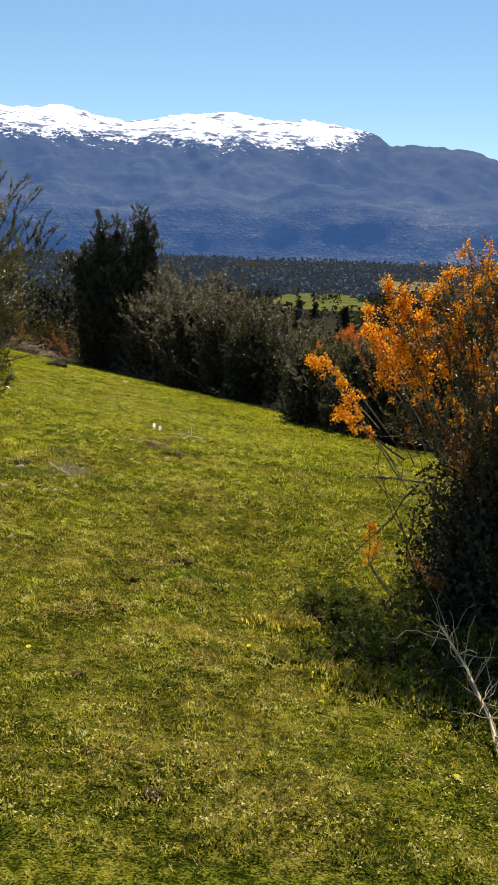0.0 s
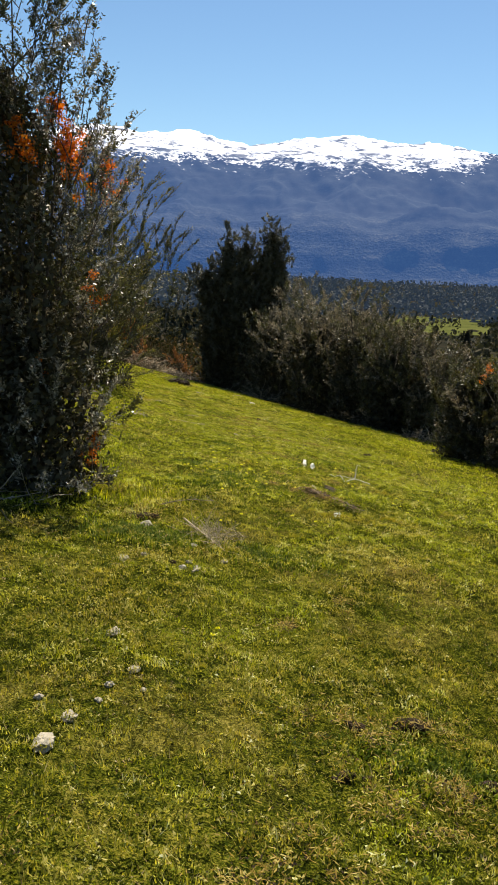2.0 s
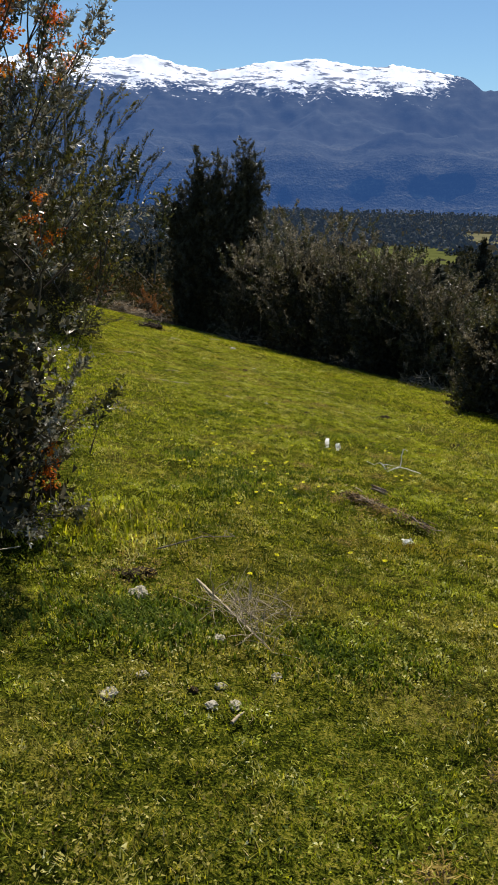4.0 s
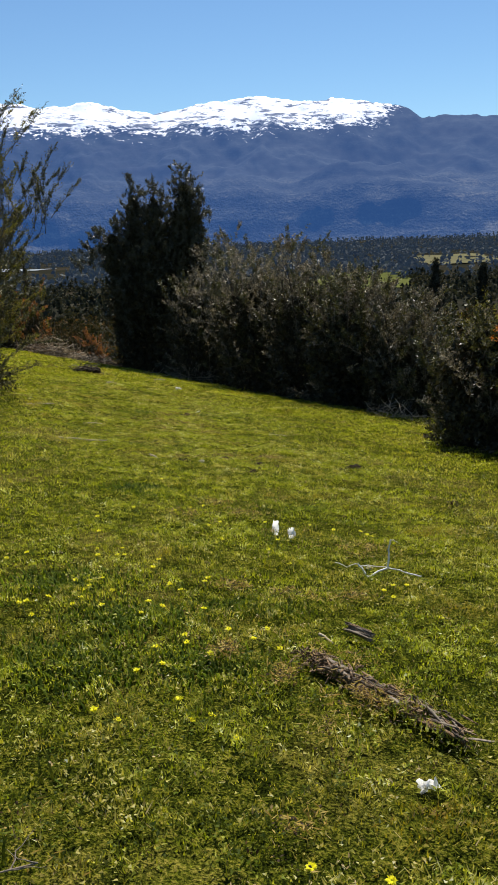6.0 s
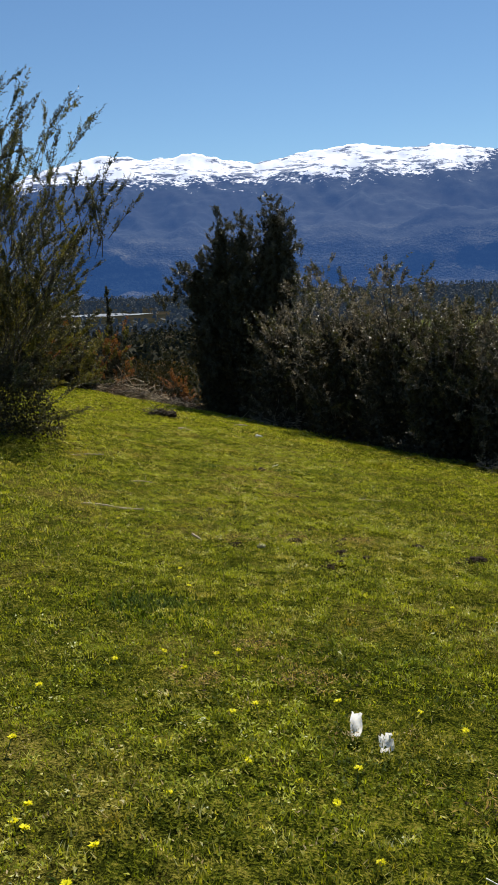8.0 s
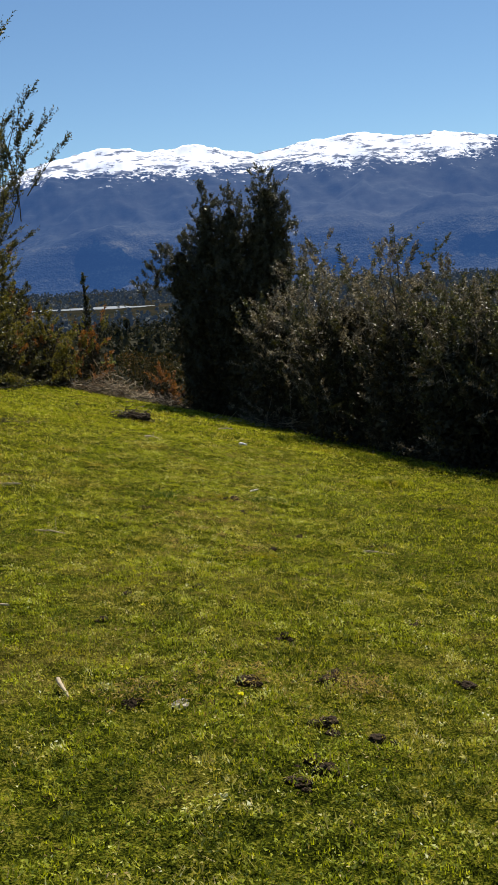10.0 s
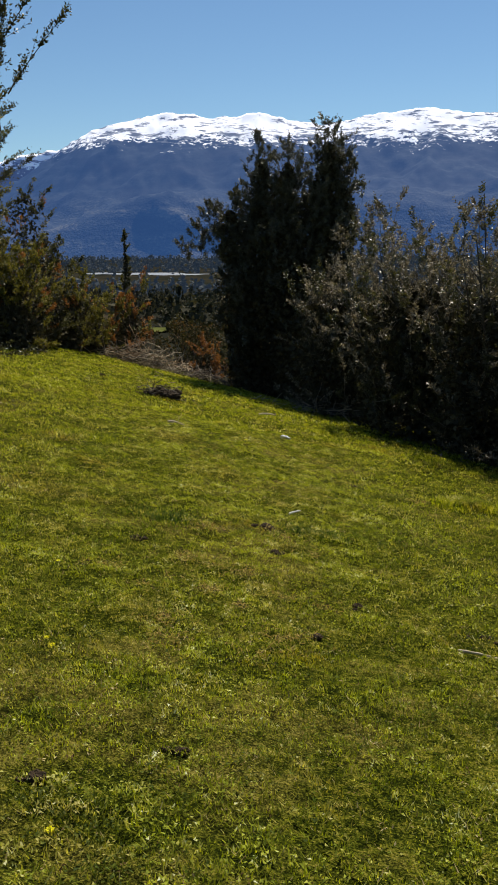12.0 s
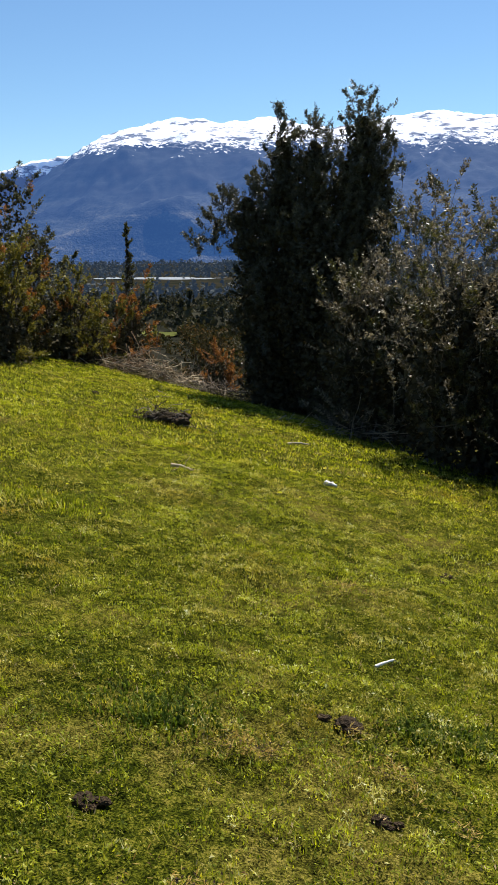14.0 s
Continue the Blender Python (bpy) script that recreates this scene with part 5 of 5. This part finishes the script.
# ---- scuffed bare patches ----
def scuff(x, y, r, seed):
    """A worn spot: crumbs of soil, dead moss and straw over the grass."""
    rng = np.random.default_rng(seed)
    n = int(7000 * r)
    px, py = x + rng.normal(0, r * 0.6, n), y + rng.normal(0, r * 0.6, n)
    keep = fractal(px / 0.06, py / 0.06, seed, 2) + 0.5 * fractal(px / 0.2, py / 0.2, seed + 3, 2) > rng.uniform(-0.1, 0.7, n)
    px, py = px[keep], py[keep]
    n = len(px)
    ob = None
    for name, mat, part_n, size in (("dead_moss", M_MOSS, slice(0, int(n * 0.6)), 0.011), ("soil_crumb", M_SOIL, slice(int(n * 0.6), n), 0.009)):
        a, b = px[part_n], py[part_n]
        k = len(a)
        th = rng.uniform(0, 2 * np.pi, k)
        axis = unit(np.stack([np.cos(th), np.sin(th), rng.uniform(-0.2, 0.7, k)], -1))
        side = unit(np.cross(axis, np.array([0, 0, 1.0])) + rng.normal(0, 0.3, (k, 3)))
        sz = size * rng.uniform(0.5, 1.5, k) * (2.0 if mat is M_MOSS else 1.0)
        v, q = rhombs(np.stack([a, b, terrain(a, b) + 0.035 + 0.03 * rng.uniform(0, 1, k)], -1), axis, side, sz, sz * (0.16 if mat is M_MOSS else 0.6))
        if ob is None:
            ob = tagged(mesh_np("bare_patch", v, q, mat), "worn brown patch of dead moss and soil in the grass", "bare patch", "worn patches in the meadow", "stuff")
        else:
            tagged(mesh_np("soil", v, q, mat, ob), kind="stuff")


for i, (x, y, r) in enumerate(((-0.44, 3.76, 0.09), (-0.45, 4.63, 0.12), (-0.25, 5.28, 0.16), (-1.63, 14.08, 0.2), (-1.22, 14.12, 0.17), (-1.92, 13.72, 0.17), (-0.62, 4.2, 0.2), (-1.85, 7.36, 0.2), (-0.5, 5.0, 0.2), (-1.75, 7.75, 0.22), (-2.80, 17.63, 0.16), (-2.64, 17.62, 0.09), (-1.25, 11.12, 0.12), (-1.27, 11.29, 0.16), (-0.90, 8.50, 0.09), (0.77, 2.91, 0.12), (-0.27, 2.65, 0.16), (-0.97, 7.99, 0.09), (-3.13, 17.22, 0.12), (-1.49, 21.03, 0.16), (-0.98, 9.0, 0.1), (-0.84, 8.9, 0.1), (-0.72, 8.66, 0.12), (-0.95, 9.64, 0.09), (-0.72, 8.98, 0.05), (-1.02, 8.78, 0.06))):
    scuff(x, y, r, 500 + i)
rngs = np.random.default_rng(77)
for i in range(34):
    y = rngs.uniform(2.4, 21.0)
    scuff(float(np.interp(y, (0, 7, 14, 21), (0.1, -0.95, -1.7, -3.4))) + rngs.normal(0, 0.55), y, rngs.uniform(0.05, 0.16), 540 + i)

# ---- dandelions ----
def dandelion(x, y, h, seed):
    rng = np.random.default_rng(seed)
    base = empty("dandelion", on_ground(x, y), "yellow dandelion flower open in the grass", "flower", "dandelions in the meadow")
    lean = rng.normal(0, 0.012, 2)
    v, q = tubes([stem_path((0, 0, -0.01), (lean[0], lean[1], h), rng, 4, 0.05)], [np.full(4, 0.0016)], 5)
    mesh_np("stem", v, q, M_GREEN_STEM, base)
    n = 46
    th = rng.uniform(0, 2 * np.pi, n)
    lift = rng.uniform(0.0, 1.0, n) ** 2 * 0.7
    axis = unit(np.stack([np.cos(th), np.sin(th), lift], -1))
    side = unit(np.cross(axis, np.array([0, 0, 1.0])))
    v, q = rhombs(np.zeros((n, 3)) + np.array([lean[0], lean[1], h - 0.002]), axis, side, 0.0135 * rng.uniform(0.75, 1.1, n), 0.0055)
    mesh_np("flower_head", v, q, M_YELLOW, base, "yellow flower head")
    return base


kinds = [dandelion(-1.4, 7.5, 0.034, 1), dandelion(-1.3, 7.8, 0.026, 2), dandelion(-1.5, 8.5, 0.042, 3)]
CLUSTERS = ((-1.6, 9.9, 0.28, 9), (-1.85, 9.3, 0.25, 5), (-1.35, 8.6, 0.3, 3), (-0.4, 9.7, 0.3, 5), (-1.3, 10.4, 0.4, 7), (-0.2, 9.0, 0.25, 4), (-1.8, 9.5, 0.25, 7), (-1.5, 9.5, 0.2, 6), (-1.2, 9.0, 0.25, 8), (-3.0, 14.5, 0.5, 4), (-2.2, 11.2, 0.4, 4), (-1.4, 8.6, 0.18, 3), (-0.95, 8.6, 0.2, 1), (-0.8, 7.9, 0.2, 2), (-0.3, 8.1, 0.25, 3), (0.0, 9.4, 0.2, 2), (-1.0, 10.8, 0.3, 6), (-0.6, 10.8, 0.2, 2), (-1.9, 12.5, 0.4, 3), (-0.8, 12.5, 0.1, 1), (-2.3, 15.0, 0.05, 1), (-2.9, 16.1, 0.12, 2), (-3.4, 17.1, 0.1, 1), (-4.2, 20.6, 0.4, 4), (-3.4, 22.6, 0.4, 4), (-4.8, 21.4, 0.3, 2), (-2.3, 19.7, 0.05, 1), (0.4, 3.5, 0.05, 1), (0.9, 2.8, 0.05, 1), (-0.8, 3.6, 0.05, 1), (0.2, 4.0, 0.05, 1), (-1.1, 5.6, 0.1, 2), (0.5, 5.6, 0.1, 1), (-1.6, 13.9, 0.05, 1), (-2.2, 10.2, 0.3, 4), (-0.5, 7.3, 0.1, 1), (-1.6, 11.4, 0.3, 3))
rngd = np.random.default_rng(8)
for x, y, s, n in CLUSTERS:
    for i in range(n):
        px, py = x + rngd.normal(0, s * 0.6), y + rngd.normal(0, s * 0.6)
        copy_thing(kinds[rngd.integers(0, 3)], pose(*on_ground(px, py), rngd.normal(0, 8), rngd.normal(0, 8), rngd.uniform(0, 360)))

# ---- slope, valley floor and far woods ----
def wood(name, count, near, far, az0, az1, heights, radius, quads, material, label, seed, conifers=0.5):
    """Many trees, each a tapering or rounded heap of leaf clumps, in one mesh."""
    rng = np.random.default_rng(seed)
    a = np.radians(rng.uniform(az0, az1, count))
    r = np.sqrt(rng.uniform(near**2, far**2, count)) if far < 1200 else near * (far / near) ** rng.uniform(0, 1, count) ** 0.85
    x, y = r * np.sin(a), r * np.cos(a)
    keep = fractal(x / (near * 0.5 + 20), y / (near * 0.5 + 20), seed, 2) > -0.95
    for x0, x1, y0, y1, slant in FIELDS:
        xm = x - slant * (y - (y0 + y1) / 2)
        keep &= ~((xm > x0) & (xm < x1) & (y > y0 * (0.78 if y0 > 400 else 1.0)) & (y < y1) & (rng.uniform(0, 1, count) > 0.2))
    keep &= ~((np.degrees(a) > -24.5) & (np.degrees(a) < -14.5) & (r > 1080) & (r < 1600) & (rng.uniform(0, 1, count) > 0.15))
    keep &= ~((np.degrees(a) > -19.5) & (np.degrees(a) < -13.0) & (r < 125) & (rng.uniform(0, 1, count) > 0.12))
    x, y = x[keep], y[keep]
    n = len(x)
    h = rng.uniform(*heights, n)
    rad = h * rng.uniform(*radius, n)
    con = rng.uniform(0, 1, n) < conifers
    rad = np.where(con, rad * 0.62, rad)
    h = np.where(con, h * 1.25, h)
    t = rng.uniform(0.02, 1, (n, quads))
    prof = np.where(con[:, None], (1 - t) ** 0.85, np.sqrt(np.clip(1 - (1.7 * t - 0.7) ** 2, 0.03, 1)))
    th = rng.uniform(0, 2 * np.pi, (n, quads))
    rr = rad[:, None] * prof * rng.uniform(0.45, 1.05, (n, quads))
    p = np.stack([x[:, None] + rr * np.cos(th), y[:, None] + rr * np.sin(th), terrain(x, y)[:, None] + t * h[:, None]], -1).reshape(-1, 3)
    out = np.stack([np.cos(th), np.sin(th), np.full_like(th, 0.6)], -1).reshape(-1, 3)
    axis = unit(out + rng.normal(0, 0.5, out.shape))
    side = unit(np.cross(axis, rng.normal(0, 1, out.shape)))
    size = np.repeat(np.sqrt(rad * h) * 2.6 / math.sqrt(quads), quads) * rng.uniform(0.6, 1.3, n * quads)
    v, q = rhombs(p - axis * size[:, None] * 0.5, axis, side, size, size * 0.75)
    return tagged(mesh_np(name, v, q, material), label, "woods", kind="stuff")


wood("bank_scrub", 150, 44, 105, -28, 18, (1.2, 3.0), (0.45, 0.75), 330, M_SCRUB, "brown and olive scrub just below the meadow", 60, 0.05)
wood("hillside_scrub", 950, 100, 270, -27, 20, (1.6, 4.2), (0.45, 0.75), 84, M_SCRUB, "brown and olive scrub on the slope below the meadow", 61, 0.1)
wood("valley_woods", 1700, 260, 1000, -32, 23, (4, 11), (0.35, 0.6), 36, M_FAR, "dark mixed trees on the lower slope and valley floor", 62, 0.5)
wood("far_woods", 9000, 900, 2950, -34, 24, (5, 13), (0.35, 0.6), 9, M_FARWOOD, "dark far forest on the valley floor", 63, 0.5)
CON = "conifers on the slope below"
for i, (az, d, h) in enumerate(((9.4, 240, 17), (12.3, 230, 15), (16.5, 210, 18), (14.9, 250, 16), (18.5, 220, 14), (6.6, 270, 12), (-12, 330, 12))):
    x, y = d * math.sin(radians(az)), d * math.cos(radians(az))
    shrub("conifer", x, y, [(0, 0, 0.5, h, h * 0.17, 1)], "dark pointed conifer on the slope below the meadow", "tree", leaf_mat=M_FAR, limbs=110, shoots=6, leaves=6, reach=1.6, shoot=1.1, leaf=0.7, core=700, core_size=1.4, stems=1, seed=120 + i, upward=0.2, group=CON, stem_r=0.2)


# ---- grass ----
LINE_Y = (0.0, 2.4, 4.8, 7.0, 11.8, 14.2, 16.3, 20.0, 34.0)
LINE_X = (0.1, -0.56, -1.1, -0.95, -1.2, -1.75, -2.4, -3.3, -5.8)


def tufts(x, y):
    """How far the sward rises in small tufts above the soil: 0 to 1."""
    return np.clip(0.55 + 0.7 * fractal(x / 0.075, y / 0.075, 71, 3) + 0.2 * fractal(x / 0.5, y / 0.5, 75, 2), 0.08, 1)


def humps(x, y):
    """Broader humps of the sward, some centimetres high."""
    return np.clip(fractal(x / 0.3, y / 0.3, 81, 3), -0.4, 1)


def blades(name, n, x0, x1, y0, y1, lo, hi, length, width, material, label, seed, clumps):
    """Grass in the band of the meadow between lo and hi metres from its middle line."""
    rng = np.random.default_rng(seed)
    x, y = rng.uniform(x0, x1, n), rng.uniform(y0, y1, n)
    mid = np.interp(y, LINE_Y, LINE_X)
    d = np.abs(x - mid)
    dense = tufts(x, y)
    keep = (d >= lo) & (d < hi) & (rng.uniform(0, 1, n) < 1 - clumps + clumps * 1.6 * dense) & (y < 33.2 - 0.35 * np.clip(x + 9, 0, 9)) & ((x < 2.4) | (y < 12))
    x, y = x[keep], y[keep]
    n = len(x)
    tall = 0.55 + 0.8 * tufts(x, y)
    ln = length * tall * rng.uniform(0.5, 1.3, n)
    th = rng.uniform(0, 2 * np.pi, n)
    out = np.stack([np.cos(th), np.sin(th), np.zeros(n)], -1)
    lean = rng.uniform(0.05, 1.0, n)[:, None]
    side = np.stack([-np.sin(th), np.cos(th), np.zeros(n)], -1) * (width * rng.uniform(0.6, 1.3, n) / 2)[:, None]
    foot = np.stack([x, y, terrain(x, y) - 0.004 + (0.03 + 0.03 * min(lo, 1)) * tufts(x, y) + 0.03 * np.clip(humps(x, y), 0, 1)], -1)
    up = np.array([0, 0, 1.0])
    tip = foot + (up * 0.8 + out * lean) * ln[:, None] * 0.8
    v = np.stack([foot - side, foot + side, tip], 1).reshape(-1, 3)
    return tagged(mesh_np(name, v, np.arange(n * 3).reshape(-1, 3), material), label, "grass", kind="stuff")


GRASS = "short grazed green grass with yellowish dry blades"
blades("grass", 1500000, -6.6, 2.0, 2.2, 24.5, 0.0, 1.35, 0.025, 0.0042, M_BLADE, GRASS, 1, 0.75)
blades("grass", 600000, -8.5, 3.0, 2.2, 25.0, 1.35, 4.2, 0.029, 0.0075, M_BLADE, GRASS, 2, 0.75)
blades("grass", 190000, -14.0, 3.5, 24.0, 34.0, 0.0, 12.0, 0.05, 0.013, M_BLADE, GRASS, 3, 0.7)
blades("grass", 60000, -14.0, 3.5, 14.0, 24.5, 4.2, 9.0, 0.045, 0.012, M_BLADE, GRASS, 5, 0.7)
blades("dry_grass", 70000, -6.0, 2.2, 2.0, 22.0, 0.0, 2.2, 0.024, 0.003, M_STRAW, "dry straw-coloured blades among the grass", 4, 0.9)


def herbs(name, n, x0, x1, y0, y1, hi, size, label, seed):
    """Low rounded leaves of clover and weeds, lying nearly flat."""
    rng = np.random.default_rng(seed)
    x, y = rng.uniform(x0, x1, n), rng.uniform(y0, y1, n)
    d = np.abs(x - np.interp(y, LINE_Y, LINE_X))
    keep = (d < hi) & (tufts(x, y) * (0.6 + 0.5 * fractal(x / 0.5, y / 0.5, seed, 3)) > rng.uniform(0, 0.8, n))
    x, y = x[keep], y[keep]
    n = len(x)
    th = rng.uniform(0, 2 * np.pi, n)
    axis = unit(np.stack([np.cos(th), np.sin(th), rng.uniform(-0.3, 1.0, n)], -1))
    side = unit(np.cross(axis, np.array([0, 0, 1.0])) + rng.normal(0, 0.25, (n, 3)))
    s = size * rng.uniform(0.5, 1.4, n)
    v, q = slivers(np.stack([x, y, terrain(x, y) + 0.035 * tufts(x, y) + 0.03 * np.clip(humps(x, y), 0, 1) + rng.uniform(-0.004, 0.016, n)], -1), axis, side, s * 1.3, s * 0.8)
    return tagged(mesh_np(name, v, q, M_HERB), label, "weeds", kind="stuff")


herbs("weeds", 760000, -6.4, 2.2, 2.2, 23.5, 1.9, 0.0098, "small clover and weed leaves in the grass", 7)


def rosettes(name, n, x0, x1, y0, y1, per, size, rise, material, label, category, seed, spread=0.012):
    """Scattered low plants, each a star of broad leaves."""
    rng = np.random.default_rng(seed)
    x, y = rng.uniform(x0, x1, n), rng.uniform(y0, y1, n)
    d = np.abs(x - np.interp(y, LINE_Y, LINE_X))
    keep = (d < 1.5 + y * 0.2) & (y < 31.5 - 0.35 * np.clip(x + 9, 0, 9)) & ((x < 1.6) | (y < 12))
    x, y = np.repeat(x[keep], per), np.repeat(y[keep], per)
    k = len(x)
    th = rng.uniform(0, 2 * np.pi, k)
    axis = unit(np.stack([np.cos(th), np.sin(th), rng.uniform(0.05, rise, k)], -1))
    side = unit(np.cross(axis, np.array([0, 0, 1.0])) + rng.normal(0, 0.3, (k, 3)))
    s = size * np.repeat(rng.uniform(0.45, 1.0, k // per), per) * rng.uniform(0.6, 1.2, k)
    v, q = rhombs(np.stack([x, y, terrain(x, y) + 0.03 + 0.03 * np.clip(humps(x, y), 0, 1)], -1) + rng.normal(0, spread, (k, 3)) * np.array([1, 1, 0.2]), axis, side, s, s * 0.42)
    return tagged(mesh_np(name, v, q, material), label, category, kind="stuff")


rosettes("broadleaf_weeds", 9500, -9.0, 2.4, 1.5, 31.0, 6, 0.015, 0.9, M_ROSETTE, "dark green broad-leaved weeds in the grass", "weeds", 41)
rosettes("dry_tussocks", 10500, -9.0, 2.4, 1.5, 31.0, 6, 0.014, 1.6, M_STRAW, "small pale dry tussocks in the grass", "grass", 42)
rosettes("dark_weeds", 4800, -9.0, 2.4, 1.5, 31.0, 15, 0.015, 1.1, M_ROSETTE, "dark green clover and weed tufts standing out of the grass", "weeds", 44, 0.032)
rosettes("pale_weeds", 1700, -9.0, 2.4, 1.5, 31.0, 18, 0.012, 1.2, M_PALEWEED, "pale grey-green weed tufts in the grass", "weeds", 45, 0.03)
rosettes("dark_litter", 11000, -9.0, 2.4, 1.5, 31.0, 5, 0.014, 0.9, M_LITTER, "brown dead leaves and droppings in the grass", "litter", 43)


def tuft(x, y, n, r, length, material, label, seed):
    """A thicker tuft of longer blades."""
    rng = np.random.default_rng(seed)
    px, py = x + rng.normal(0, r * 0.45, n), y + rng.normal(0, r * 0.3, n)
    th = rng.uniform(0, 2 * np.pi, n)
    out = np.stack([np.cos(th), np.sin(th), np.zeros(n)], -1)
    foot = np.stack([px, py, terrain(px, py)], -1)
    ln = (length * rng.uniform(0.5, 1.2, n))[:, None]
    side = np.stack([-np.sin(th), np.cos(th), np.zeros(n)], -1) * 0.004
    m, tip = foot + out * ln * 0.2 + np.array([0, 0, 0.6]) * ln, foot + out * ln * 0.6 + np.array([0, 0, 0.8]) * ln
    v = np.stack([foot - side, foot + side, m + side * 0.8, m - side * 0.8, tip], 1).reshape(-1, 3)
    b = np.arange(n)[:, None] * 5
    return tagged(mesh_np("grass_tuft", v, [b + np.array([0, 1, 2, 3]), b + np.array([3, 2, 4])], material), label, "grass tuft", "grass tufts", "stuff")


for i, (x, y, n, r, ln) in enumerate(((-1.1, 21.3, 1500, 0.3, 0.12), (-4.9, 21.0, 700, 0.4, 0.06), (-3.1, 25.7, 400, 0.3, 0.07), (0.95, 3.9, 1500, 0.5, 0.08), (-2.3, 8.0, 1500, 0.6, 0.08), (0.35, 4.6, 500, 0.25, 0.06), (-5.6, 19.5, 900, 0.5, 0.08))):
    tuft(x, y, n, r, ln, M_BLADE, "tuft of longer green grass", 300 + i)
for i, (x, y, n, r, ln) in enumerate(((-1.75, 6.95, 2200, 0.4, 0.05), (-1.0, 6.9, 1200, 0.35, 0.04), (-0.2, 5.0, 900, 0.3, 0.04), (-2.2, 18.9, 700, 0.25, 0.05), (-3.2, 18.6, 800, 0.3, 0.045), (-2.0, 12.0, 900, 0.3, 0.045), (-1.6, 9.3, 900, 0.3, 0.04), (-1.75, 8.85, 1100, 0.35, 0.04), (-1.3, 8.9, 800, 0.3, 0.035), (-1.9, 9.7, 900, 0.35, 0.04), (-1.15, 9.5, 600, 0.22, 0.035))):
    tuft(x, y, n, r, ln, M_LUSH, "patch of longer dark green grass", 330 + i)
